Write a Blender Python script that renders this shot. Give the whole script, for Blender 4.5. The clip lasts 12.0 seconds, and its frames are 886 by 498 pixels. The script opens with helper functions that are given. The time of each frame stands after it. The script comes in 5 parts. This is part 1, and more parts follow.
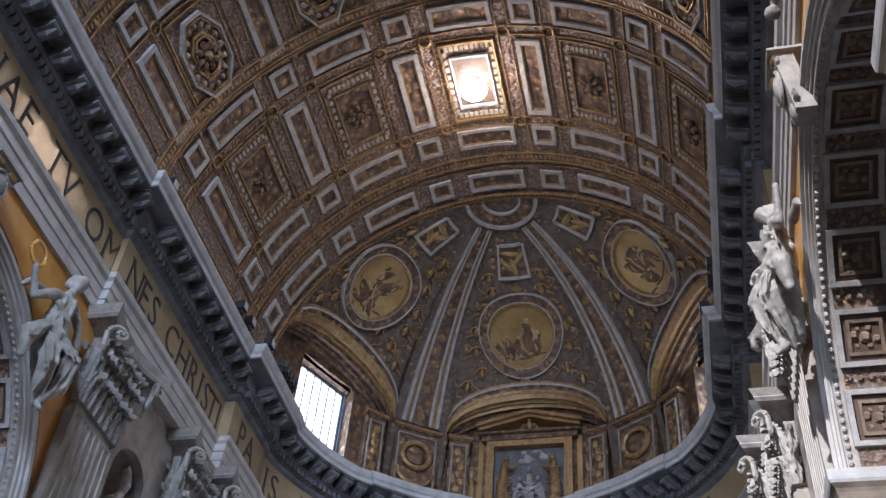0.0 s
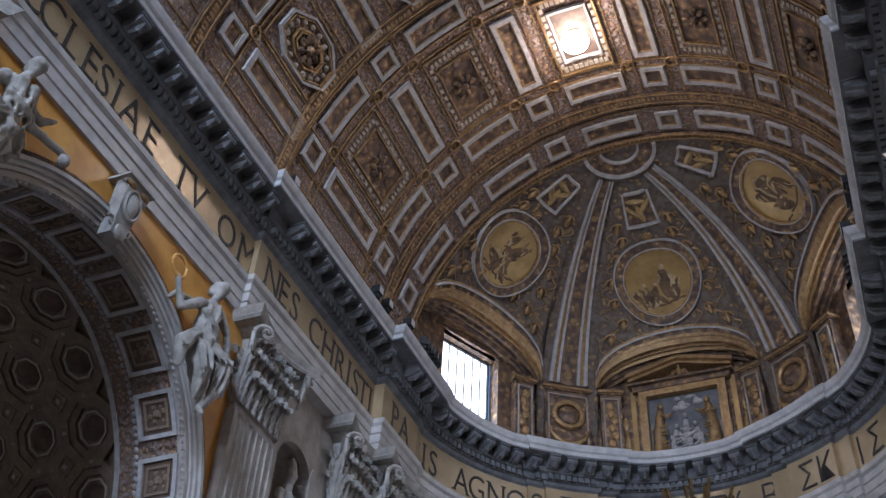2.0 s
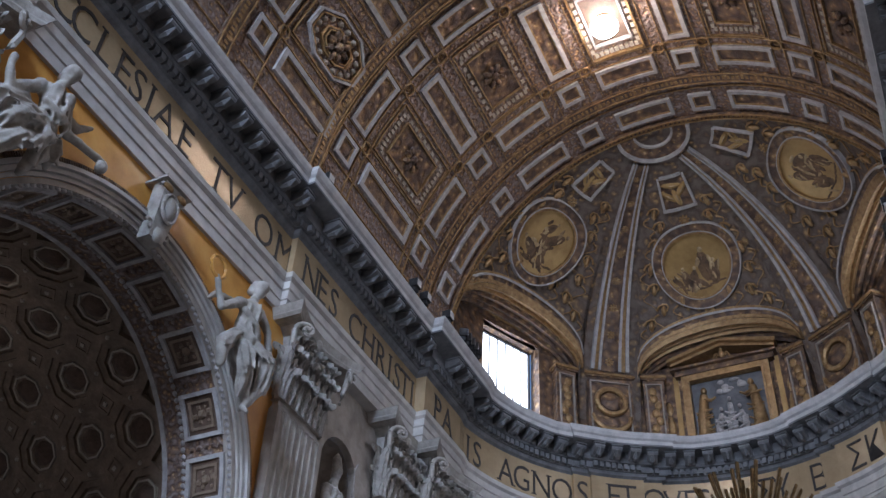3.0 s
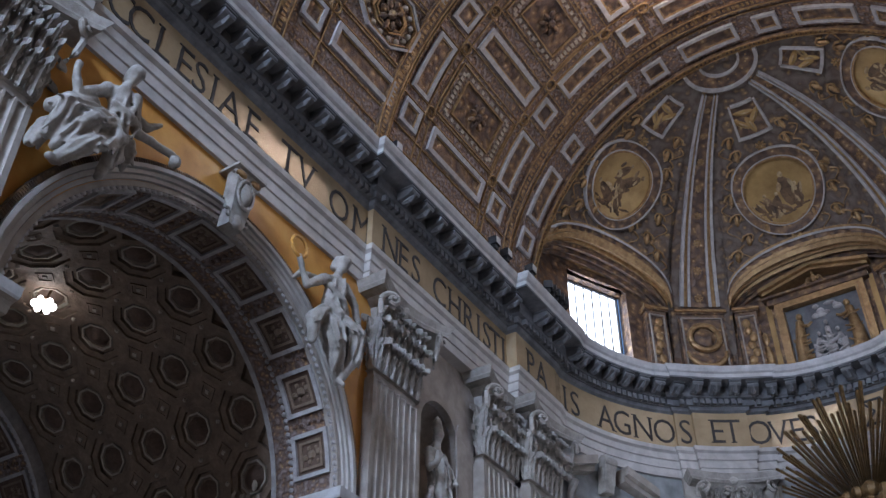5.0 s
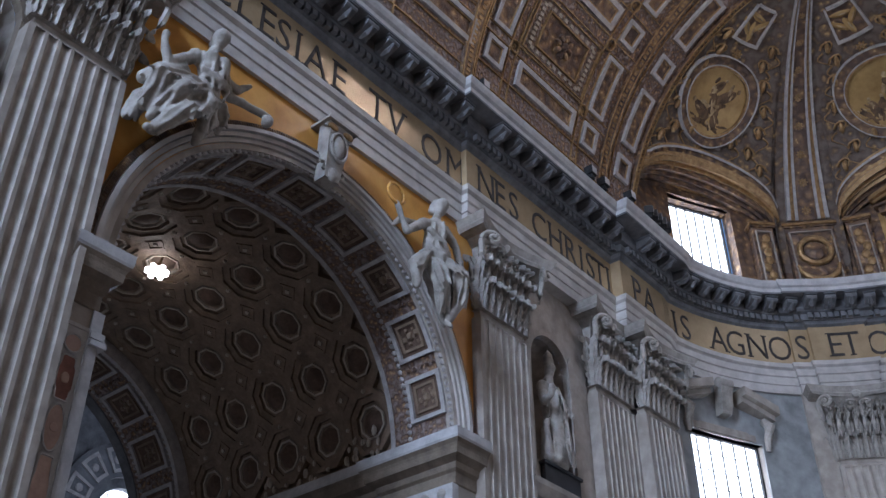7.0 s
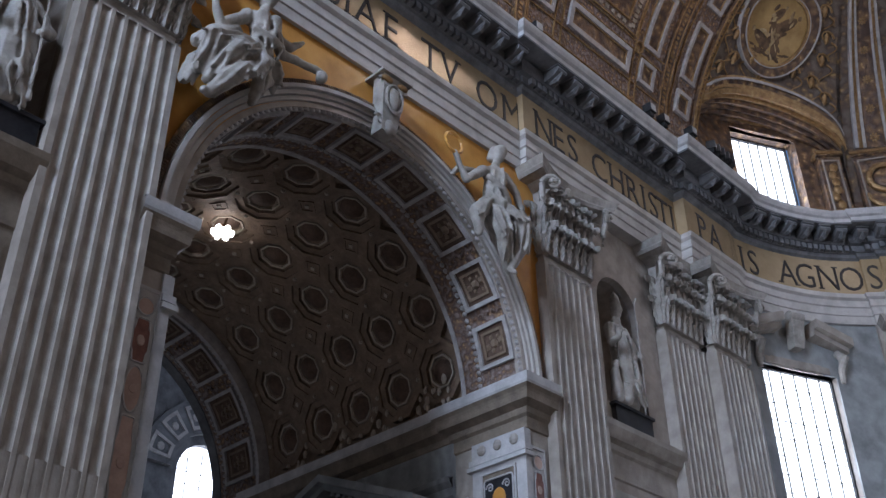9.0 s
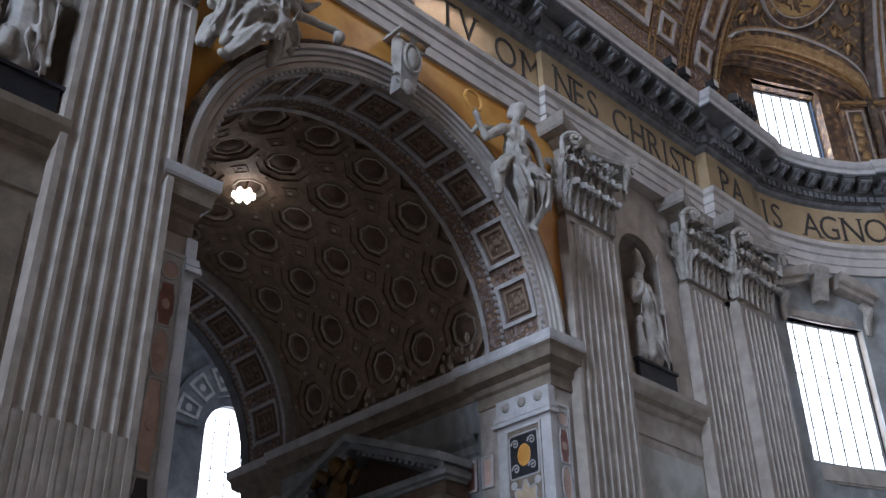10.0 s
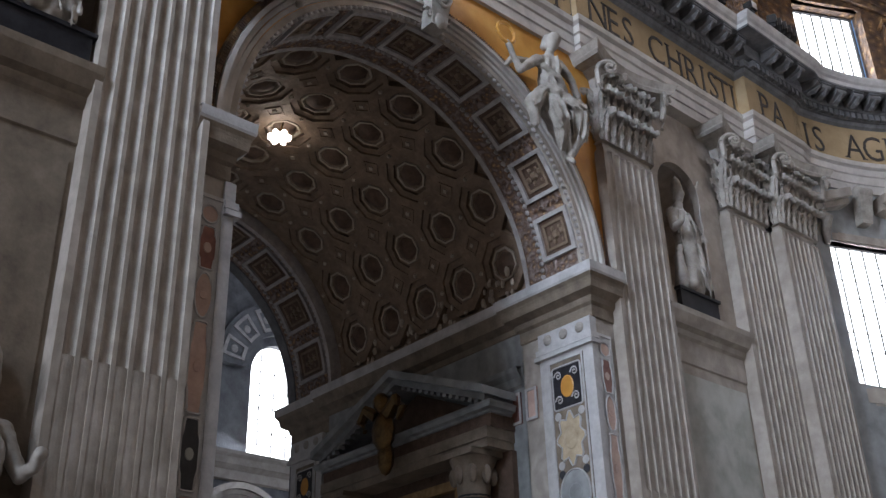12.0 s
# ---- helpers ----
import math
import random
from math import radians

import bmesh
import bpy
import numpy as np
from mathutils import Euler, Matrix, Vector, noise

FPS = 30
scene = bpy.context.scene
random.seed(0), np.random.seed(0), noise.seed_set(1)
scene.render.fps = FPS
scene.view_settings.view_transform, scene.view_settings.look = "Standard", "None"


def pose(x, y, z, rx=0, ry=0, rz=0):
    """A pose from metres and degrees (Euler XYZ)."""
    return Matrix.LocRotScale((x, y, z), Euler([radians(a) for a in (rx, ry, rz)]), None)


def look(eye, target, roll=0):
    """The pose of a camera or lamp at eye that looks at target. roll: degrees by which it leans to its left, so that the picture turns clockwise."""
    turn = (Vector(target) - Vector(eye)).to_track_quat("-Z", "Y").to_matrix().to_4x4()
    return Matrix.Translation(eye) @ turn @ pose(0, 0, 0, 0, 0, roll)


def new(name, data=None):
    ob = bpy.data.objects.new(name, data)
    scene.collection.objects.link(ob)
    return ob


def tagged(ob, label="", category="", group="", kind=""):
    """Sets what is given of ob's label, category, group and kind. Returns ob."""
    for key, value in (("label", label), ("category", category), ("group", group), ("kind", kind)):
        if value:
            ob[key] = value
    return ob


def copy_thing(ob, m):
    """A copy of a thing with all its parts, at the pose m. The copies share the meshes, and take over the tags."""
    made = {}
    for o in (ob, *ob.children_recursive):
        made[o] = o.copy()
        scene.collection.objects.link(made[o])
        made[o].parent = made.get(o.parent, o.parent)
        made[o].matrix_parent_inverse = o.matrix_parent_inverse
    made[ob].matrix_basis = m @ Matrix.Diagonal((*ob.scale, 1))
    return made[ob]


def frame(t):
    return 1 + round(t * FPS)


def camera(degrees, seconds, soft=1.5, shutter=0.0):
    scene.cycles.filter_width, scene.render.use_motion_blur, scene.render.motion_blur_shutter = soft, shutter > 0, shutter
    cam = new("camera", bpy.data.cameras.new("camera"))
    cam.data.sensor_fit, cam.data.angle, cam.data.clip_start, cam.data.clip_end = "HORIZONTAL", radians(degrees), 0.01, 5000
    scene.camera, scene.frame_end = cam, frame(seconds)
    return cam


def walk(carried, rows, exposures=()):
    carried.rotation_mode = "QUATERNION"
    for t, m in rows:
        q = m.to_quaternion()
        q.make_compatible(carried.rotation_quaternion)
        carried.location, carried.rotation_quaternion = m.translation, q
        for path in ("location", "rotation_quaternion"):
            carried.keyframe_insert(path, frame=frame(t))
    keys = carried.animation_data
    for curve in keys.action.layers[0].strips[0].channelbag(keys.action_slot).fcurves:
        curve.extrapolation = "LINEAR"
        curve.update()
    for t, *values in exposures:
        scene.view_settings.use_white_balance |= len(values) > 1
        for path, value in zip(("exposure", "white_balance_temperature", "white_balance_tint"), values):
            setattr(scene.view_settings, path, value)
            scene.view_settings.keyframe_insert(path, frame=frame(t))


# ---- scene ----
from itertools import product

# ---- camera: standing on the floor off the axis, turning to the left ----
cam = camera(46.1, 12.0, soft=1.4)
EYE = (8.2, 0.0, 1.65)
TURN = [
    (0.0, 134.754, -3.986, 11.944),
    (0.5, 134.286, -3.203, 14.403),
    (1.0, 133.608, -2.483, 17.814),
    (1.5, 132.801, -2.807, 20.341),
    (2.0, 132.261, -2.904, 22.531),
    (2.5, 132.012, -2.970, 23.997),
    (4.5, 129.859, -0.751, 30.886),
    (5.0, 129.201, -0.496, 32.886),
    (5.5, 128.698, -0.193, 34.655),
    (6.0, 127.584, 0.015, 36.491),
    (6.5, 126.785, 0.079, 38.243),
    (7.0, 125.802, 0.104, 40.167),
    (7.5, 124.966, 0.120, 41.560),
    (9.5, 121.967, 0.700, 45.370),
    (10.0, 120.750, 0.807, 46.128),
    (10.5, 119.955, 1.023, 47.089),
    (11.0, 119.066, 0.973, 47.800),
    (11.5, 118.301, 1.178, 48.377),
    (12.0, 117.266, 1.429, 48.871),
]
walk(cam, [(t, pose(*EYE, rx, ry, rz)) for t, rx, ry, rz in TURN],
     exposures=[(0.0, 0.2, 5700, 14), (2.5, 0.25, 5800, 15), (6.0, 0.28, 5700, 16), (10.0, 0.22, 6100, 16), (12.0, 0.47, 6500, 15)])

# ---- world, sun and daylight ----
world = bpy.data.worlds.new("sky")
scene.world = world
world.use_nodes = True
wn = world.node_tree
sky = wn.nodes.new("ShaderNodeTexSky")
sky.sky_type, sky.sun_disc = "NISHITA", False
sky.sun_elevation, sky.sun_rotation = radians(25.8), radians(202)
wn.nodes["Background"].inputs[1].default_value = 0.14
wn.links.new(sky.outputs[0], wn.nodes["Background"].inputs[0])


def area_lamp(name, at, towards, sx, sy, power, colour):
    d = bpy.data.lights.new(name, "AREA")
    d.shape, d.size, d.size_y, d.energy, d.color = "RECTANGLE", sx, sy, power, colour
    ob = new(name, d)
    ob.matrix_world = look(at, towards)
    return ob


# sun, through a slot cut for it in the unseen ceiling behind, on the piers and capitals of the east wall
sun = bpy.data.lights.new("sun", "SUN")
sun.energy, sun.angle, sun.color = 5.0, radians(0.5), (1.0, 0.96, 0.9)
new("sun", sun).matrix_world = look((-10, -25, 13), (0, 0, 0))
COOL = (0.64, 0.80, 1.0)
# added area lamps: daylight of the unseen drum windows over the crossing, and an upward fill for the vault in place of
# floor bounce
area_lamp("drum_daylight", (6, -34, 50), (-14, 25, 25), 12, 10, 3000, COOL).data.spread = radians(60)
area_lamp("vault_fill", (5, -84, 20), (0, 26, 46), 26, 16, 29500, (0.77, 0.87, 1.0))

# ---- materials ----
MATS = {}


def mat(name, ramp, scale=3.0, rough=0.6, metal=0.0, bump=0.3, fine=30.0, kind="noise", vein=None, spec=0.4, vary=0.0):
    """A procedural surface: two scales of variation over real-world coordinates."""
    m = bpy.data.materials.new(name)
    m.use_nodes = True
    t = m.node_tree
    n, l = t.nodes, t.links
    b = n["Principled BSDF"]
    co = n.new("ShaderNodeTexCoord")
    src = co.outputs["Object"]
    big = n.new("ShaderNodeTexNoise")
    big.inputs["Scale"].default_value = scale
    big.inputs["Detail"].default_value = 8
    big.inputs["Roughness"].default_value = 0.68
    l.new(src, big.inputs["Vector"])
    fac = big.outputs["Fac"]
    if kind == "scroll":
        v = n.new("ShaderNodeTexVoronoi")
        v.feature = "SMOOTH_F1"
        v.inputs["Scale"].default_value = fine
        w = n.new("ShaderNodeMixRGB")
        w.inputs[0].default_value = 0.12
        l.new(src, w.inputs[1])
        l.new(big.outputs["Color"], w.inputs[2])
        l.new(w.outputs[0], v.inputs["Vector"])
        mx = n.new("ShaderNodeMath")
        mx.operation = "MULTIPLY_ADD"
        mx.inputs[1].default_value = 1.1
        l.new(v.outputs["Distance"], mx.inputs[0])
        sub = n.new("ShaderNodeMath")
        sub.operation = "SUBTRACT"
        sub.inputs[1].default_value = 0.45
        l.new(fac, sub.inputs[0])
        l.new(sub.outputs[0], mx.inputs[2])
        fac = mx.outputs[0]
    if kind == "vein":
        wv = n.new("ShaderNodeTexWave")
        wv.inputs["Scale"].default_value = scale * 0.35
        wv.inputs["Distortion"].default_value = 14
        wv.inputs["Detail"].default_value = 5
        wv.inputs["Detail Scale"].default_value = 1.6
        l.new(src, wv.inputs["Vector"])
        mx = n.new("ShaderNodeMixRGB")
        mx.inputs[0].default_value = 0.16
        l.new(fac, mx.inputs[1])
        l.new(wv.outputs["Fac"], mx.inputs[2])
        fac = mx.outputs[0]
    r = n.new("ShaderNodeValToRGB")
    el = r.color_ramp.elements
    while len(el) < len(ramp):
        el.new(0.5)
    for e, (p, c) in zip(el, ramp):
        e.position, e.color = p, (*c, 1)
    l.new(fac, r.inputs[0])
    out = r.outputs[0]
    if vary:
        oi = n.new("ShaderNodeObjectInfo")
        hv = n.new("ShaderNodeHueSaturation")
        ma = n.new("ShaderNodeMapRange")
        ma.inputs["To Min"].default_value, ma.inputs["To Max"].default_value = 1 - vary, 1 + vary
        l.new(oi.outputs["Random"], ma.inputs["Value"])
        l.new(ma.outputs[0], hv.inputs["Value"])
        l.new(out, hv.inputs["Color"])
        out = hv.outputs[0]
    l.new(out, b.inputs["Base Color"])
    b.inputs["Roughness"].default_value = rough
    b.inputs["Metallic"].default_value = metal
    b.inputs["Specular IOR Level"].default_value = spec
    f = n.new("ShaderNodeTexNoise")
    f.inputs["Scale"].default_value = fine
    f.inputs["Detail"].default_value = 4
    l.new(src, f.inputs["Vector"])
    bp = n.new("ShaderNodeBump")
    bp.inputs["Strength"].default_value = bump
    bp.inputs["Distance"].default_value = 0.05 if kind != "scroll" else 0.12
    l.new(fac if kind == "scroll" else f.outputs["Fac"], bp.inputs["Height"])
    l.new(bp.outputs[0], b.inputs["Normal"])
    MATS[name] = m
    return m


def glow(name, colour, strength):
    m = bpy.data.materials.new(name)
    m.use_nodes = True
    b = m.node_tree.nodes["Principled BSDF"]
    b.inputs["Base Color"].default_value = (*colour, 1)
    b.inputs["Emission Color"].default_value = (*colour, 1)
    b.inputs["Emission Strength"].default_value = strength
    return m


MARBLE = mat("grey_white_marble", [(0.25, (0.245, 0.21, 0.175)), (0.5, (0.35, 0.305, 0.26)), (0.72, (0.455, 0.40, 0.35))], 1.0, 0.45, bump=0.25, fine=11, kind="vein", vary=0.06)
PALE_MARBLE = mat("pale_grey_marble", [(0.25, (0.355, 0.325, 0.295)), (0.5, (0.46, 0.425, 0.39)), (0.72, (0.56, 0.525, 0.485))], 0.9, 0.45, bump=0.25, fine=11, kind="vein", vary=0.06)
TRAVERTINE = mat("travertine", [(0.3, (0.20, 0.165, 0.135)), (0.55, (0.33, 0.28, 0.235)), (0.8, (0.42, 0.37, 0.32))], 1.3, 0.7, bump=0.25, fine=14)
# dark grey: the shade under the cornice is put into this colour
CORNICE = mat("dark_grey_stone", [(0.3, (0.08, 0.08, 0.082)), (0.55, (0.16, 0.16, 0.165)), (0.8, (0.25, 0.25, 0.255))], 1.1, 0.8, bump=0.25, fine=12)
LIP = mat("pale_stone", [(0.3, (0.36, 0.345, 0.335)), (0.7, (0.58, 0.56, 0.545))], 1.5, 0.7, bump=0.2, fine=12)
STATUE = mat("statue_marble", [(0.3, (0.205, 0.185, 0.16)), (0.55, (0.37, 0.335, 0.295)), (0.8, (0.495, 0.455, 0.405))], 1.6, 0.5, bump=0.4, fine=7)
STUCCO = mat("white_stucco", [(0.3, (0.28, 0.257, 0.242)), (0.7, (0.50, 0.467, 0.447))], 2.5, 0.7, bump=0.35, fine=16)
GILT_GROUND = mat("gilded_stucco_ground", [(0.12, (0.46, 0.29, 0.145)), (0.3, (0.26, 0.16, 0.10)), (0.55, (0.155, 0.105, 0.085)), (0.8, (0.30, 0.235, 0.205))], 3.0, 0.5, 0.25, bump=1.0, fine=6.0, kind="scroll")
GILT_FIGURE = mat("gilded_relief", [(0.08, (0.52, 0.34, 0.165)), (0.3, (0.26, 0.16, 0.09)), (0.7, (0.115, 0.078, 0.062))], 2.0, 0.42, 0.45, bump=1.0, fine=3.2, kind="scroll")
GOLD = mat("old_gold", [(0.25, (0.16, 0.095, 0.045)), (0.5, (0.34, 0.21, 0.095)), (0.8, (0.56, 0.39, 0.19))], 3.0, 0.4, 0.55, bump=0.4, fine=18)
BROWN = mat("brown_recess", [(0.3, (0.07, 0.045, 0.03)), (0.7, (0.16, 0.10, 0.07))], 2.5, 0.7, 0.1, bump=0.4, fine=10)
DOME_GROUND = mat("painted_dome_ground", [(0.10, (0.42, 0.27, 0.12)), (0.26, (0.21, 0.14, 0.08)), (0.46, (0.115, 0.083, 0.064)), (0.75, (0.17, 0.135, 0.11))], 2.2, 0.6, 0.15, bump=0.9, fine=2.6, kind="scroll")
MOSAIC = mat("gold_mosaic", [(0.3, (0.27, 0.165, 0.06)), (0.6, (0.44, 0.29, 0.115)), (0.85, (0.54, 0.38, 0.175))], 0.7, 0.38, 0.35, bump=0.15, fine=30)
FRIEZE_GOLD = mat("frieze_mosaic", [(0.3, (0.40, 0.29, 0.165)), (0.7, (0.55, 0.41, 0.25))], 0.8, 0.24, 0.34, bump=0.3, fine=14)
LETTER = mat("dark_letter", [(0.3, (0.02, 0.018, 0.016)), (0.7, (0.05, 0.04, 0.035))], 4, 0.6)
FIGURE_DARK = mat("painted_figure", [(0.35, (0.05, 0.03, 0.018)), (0.65, (0.20, 0.12, 0.06))], 1.4, 0.6, bump=0.2)
FIGURE_PALE = mat("pale_painted_figure", [(0.35, (0.20, 0.125, 0.06)), (0.65, (0.50, 0.37, 0.20))], 1.8, 0.6, bump=0.2)
YELLOW = mat("yellow_marble", [(0.3, (0.44, 0.19, 0.035)), (0.55, (0.62, 0.30, 0.065)), (0.8, (0.70, 0.40, 0.12))], 0.5, 0.35, bump=0.06, kind="vein", fine=6)
PINK = mat("pink_marble", [(0.3, (0.38, 0.25, 0.20)), (0.7, (0.60, 0.43, 0.35))], 1.8, 0.4, bump=0.1, vary=0.15)
OCHRE = mat("ochre_marble", [(0.3, (0.34, 0.25, 0.15)), (0.7, (0.56, 0.46, 0.32))], 2.0, 0.4, bump=0.1)
RED = mat("red_marble", [(0.3, (0.12, 0.045, 0.035)), (0.7, (0.26, 0.11, 0.08))], 2.4, 0.35, bump=0.1, vary=0.15)
BLACK = mat("black_marble", [(0.3, (0.012, 0.012, 0.014)), (0.7, (0.04, 0.04, 0.045))], 2.0, 0.3, bump=0.05)
GREEN_WHITE = mat("pale_veined_marble", [(0.3, (0.30, 0.30, 0.26)), (0.6, (0.46, 0.46, 0.42)), (0.85, (0.56, 0.56, 0.53))], 0.8, 0.35, bump=0.05, kind="vein", fine=6)
# even brown, toned down so that the passage vault looks dim
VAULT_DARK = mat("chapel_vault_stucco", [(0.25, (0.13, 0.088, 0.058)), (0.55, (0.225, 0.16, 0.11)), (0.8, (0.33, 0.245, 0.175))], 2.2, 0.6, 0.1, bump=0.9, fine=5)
VAULT_PALE = mat("pale_vault_stucco", [(0.3, (0.33, 0.275, 0.21)), (0.7, (0.50, 0.43, 0.35))], 3.0, 0.75, bump=0.4, fine=8)
BRONZE = mat("dark_bronze", [(0.3, (0.05, 0.03, 0.015)), (0.7, (0.22, 0.13, 0.05))], 3, 0.35, 0.8, bump=0.3, fine=8)
# a darker copy of the gold, for the sunburst
DARK_GOLD = mat("dark_gold", [(0.25, (0.075, 0.045, 0.018)), (0.5, (0.16, 0.095, 0.038)), (0.8, (0.30, 0.19, 0.08))], 3.0, 0.42, 0.5, bump=0.4, fine=10)
IRON = mat("dark_iron", [(0.3, (0.02, 0.02, 0.022)), (0.7, (0.05, 0.05, 0.05))], 6, 0.5, 0.5)
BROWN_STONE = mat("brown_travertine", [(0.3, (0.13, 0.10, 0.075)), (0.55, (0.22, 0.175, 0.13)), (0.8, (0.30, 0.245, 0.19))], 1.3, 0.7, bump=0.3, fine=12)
SLATE = mat("blue_grey_marble", [(0.3, (0.17, 0.172, 0.17)), (0.7, (0.33, 0.335, 0.33))], 0.8, 0.35, bump=0.1, kind="vein", fine=8)
FLOOR = mat("polished_floor", [(0.3, (0.22, 0.18, 0.15)), (0.7, (0.42, 0.37, 0.32))], 0.4, 0.3, bump=0.05)
DAY = glow("daylit_pane", (0.9, 0.95, 1.0), 4.0)
BULB = glow("lamp_bulb", (1.0, 0.92, 0.82), 60.0)
SMALL_BULB = glow("small_bulb", (1.0, 0.96, 0.9), 7.0)

# ---- mesh helpers ----


class Mesher:
    def __init__(self):
        self.v, self.f = [], []

    def add(self, verts, faces):
        o = len(self.v)
        self.v += [tuple(p) for p in verts]
        self.f += [tuple(i + o for i in q) for q in faces]
        return self

    def box(self, x0, x1, y0, y1, z0, z1, m=None):
        p = [Vector(q) for q in product((x0, x1), (y0, y1), (z0, z1))]
        if m:
            p = [m(*q) if callable(m) else m @ q for q in p]
        return self.add(p, [(0, 1, 3, 2), (4, 6, 7, 5), (0, 4, 5, 1), (2, 3, 7, 6), (0, 2, 6, 4), (1, 5, 7, 3)])

    def bent(self, u0, u1, v0, v1, d0, d1, m, nu=4, nv=1):
        """A slab over (u, v) between depths d0 and d1, bent by the mapping m(u, v, d)."""
        n = (nu + 1) * (nv + 1)
        p = [m(u0 + (u1 - u0) * i / nu, v0 + (v1 - v0) * j / nv, d) for d in (d0, d1) for i in range(nu + 1) for j in range(nv + 1)]
        k = lambda i, j, s: s * n + i * (nv + 1) + j
        f = [(k(i, j, 1), k(i + 1, j, 1), k(i + 1, j + 1, 1), k(i, j + 1, 1)) for i in range(nu) for j in range(nv)]
        f += [(k(i, j, 0), k(i, j + 1, 0), k(i + 1, j + 1, 0), k(i + 1, j, 0)) for i in range(nu) for j in range(nv)]
        for i in range(nu):
            f += [(k(i, 0, 0), k(i + 1, 0, 0), k(i + 1, 0, 1), k(i, 0, 1)), (k(i, nv, 0), k(i, nv, 1), k(i + 1, nv, 1), k(i + 1, nv, 0))]
        for j in range(nv):
            f += [(k(0, j, 0), k(0, j, 1), k(0, j + 1, 1), k(0, j + 1, 0)), (k(nu, j, 0), k(nu, j + 1, 0), k(nu, j + 1, 1), k(nu, j, 1))]
        return self.add(p, f)

    def ring(self, u0, u1, v0, v1, wu, wv, d0, d1, m, nu=4):
        """A rectangular frame over (u, v)."""
        self.bent(u0, u1, v0, v0 + wv, d0, d1, m, nu)
        self.bent(u0, u1, v1 - wv, v1, d0, d1, m, nu)
        self.bent(u0, u0 + wu, v0 + wv, v1 - wv, d0, d1, m, 1)
        return self.bent(u1 - wu, u1, v0 + wv, v1 - wv, d0, d1, m, 1)

    def lathe(self, prof, m, n=16, a0=0.0, a1=2 * math.pi):
        """prof: (radius, height) pairs turned about the local z axis."""
        full = abs(a1 - a0 - 2 * math.pi) < 1e-6
        cols = n if full else n + 1
        p = [m(r * math.cos(a0 + (a1 - a0) * i / n), r * math.sin(a0 + (a1 - a0) * i / n), h) for i in range(cols) for r, h in prof]
        k = len(prof)
        f = [(i * k + j, ((i + 1) % cols) * k + j, ((i + 1) % cols) * k + j + 1, i * k + j + 1) for i in range(n) for j in range(k - 1)]
        return self.add(p, f)

    def tube(self, pts, rad, n=6):
        rad = rad if isinstance(rad, (list, tuple)) else [rad] * len(pts)
        pts = [Vector(p) for p in pts]
        base = len(self.v)
        for i, p in enumerate(pts):
            t = (pts[min(i + 1, len(pts) - 1)] - pts[max(i - 1, 0)]).normalized()
            a = t.cross(Vector((0.31, 0.17, 0.93))).normalized()
            b = t.cross(a)
            self.v += [tuple(p + rad[i] * (math.cos(2 * math.pi * j / n) * a + math.sin(2 * math.pi * j / n) * b)) for j in range(n)]
        for i in range(len(pts) - 1):
            for j in range(n):
                self.f.append((base + i * n + j, base + i * n + (j + 1) % n, base + (i + 1) * n + (j + 1) % n, base + (i + 1) * n + j))
        self.f.append(tuple(base + j for j in reversed(range(n))))
        self.f.append(tuple(base + (len(pts) - 1) * n + j for j in range(n)))
        return self

    def blob(self, c, r, m=None, nu=8, nv=6):
        p, f = [], []
        for j in range(nv + 1):
            for i in range(nu):
                a, e = 2 * math.pi * i / nu, math.pi * (j / nv - 0.5)
                q = Vector((c[0] + r[0] * math.cos(a) * math.cos(e), c[1] + r[1] * math.sin(a) * math.cos(e), c[2] + r[2] * math.sin(e)))
                p.append(m(*q) if m else q)
        for j in range(nv):
            f += [(j * nu + i, j * nu + (i + 1) % nu, (j + 1) * nu + (i + 1) % nu, (j + 1) * nu + i) for i in range(nu)]
        return self.add(p, f)

    def sweep(self, path, prof, closed=False):
        """A moulding: prof holds (out, z), path plan points with the room on the right-hand side of the way."""
        k, rows = len(prof), []
        P = [Vector((x, y)) for x, y in path]
        for i, p in enumerate(P):
            a = (p - P[i - 1]).normalized() if i else (P[1] - p).normalized()
            b = (P[i + 1] - p).normalized() if i < len(P) - 1 else a
            na, nb = Vector((a.y, -a.x)), Vector((b.y, -b.x))
            mt = na + nb
            mt = mt / max(mt.length_squared * 0.5, 0.35)
            rows += [(p.x + mt.x * o, p.y + mt.y * o, z) for o, z in prof]
        f = [(i * k + j, (i + 1) * k + j, (i + 1) * k + j + 1, i * k + j + 1) for i in range(len(P) - 1) for j in range(k - 1)]
        return self.add(rows, f)

    def make(self, name, smooth=False):
        me = bpy.data.meshes.new(name)
        me.from_pydata(self.v, [], self.f)
        bm = bmesh.new()
        bm.from_mesh(me)
        bmesh.ops.recalc_face_normals(bm, faces=bm.faces)
        bm.to_mesh(me)
        bm.free()
        if smooth:
            me.polygons.foreach_set("use_smooth", [True] * len(me.polygons))
            me.set_sharp_from_angle(angle=radians(40))
        return me


def part(name, mesh, material, parent=None, label="", smooth=False, m=None):
    """One mesh object, under a thing or a part of it."""
    data = mesh.make(name, smooth) if isinstance(mesh, Mesher) else mesh
    if material and not data.materials:
        data.materials.append(material)
    ob = new(name, data)
    if parent:
        ob.parent = parent
    if m:
        ob.matrix_basis = m
    return tagged(ob, label)


def struct(name, mesh, material, label, category, smooth=False):
    return tagged(part(name, mesh, material, None, label, smooth), category=category, kind="structure")


def thing(name, m, label, category, group=""):
    ob = new(name)
    ob.matrix_basis = m
    ob.empty_display_size = 0.3
    return tagged(ob, label, category, group)


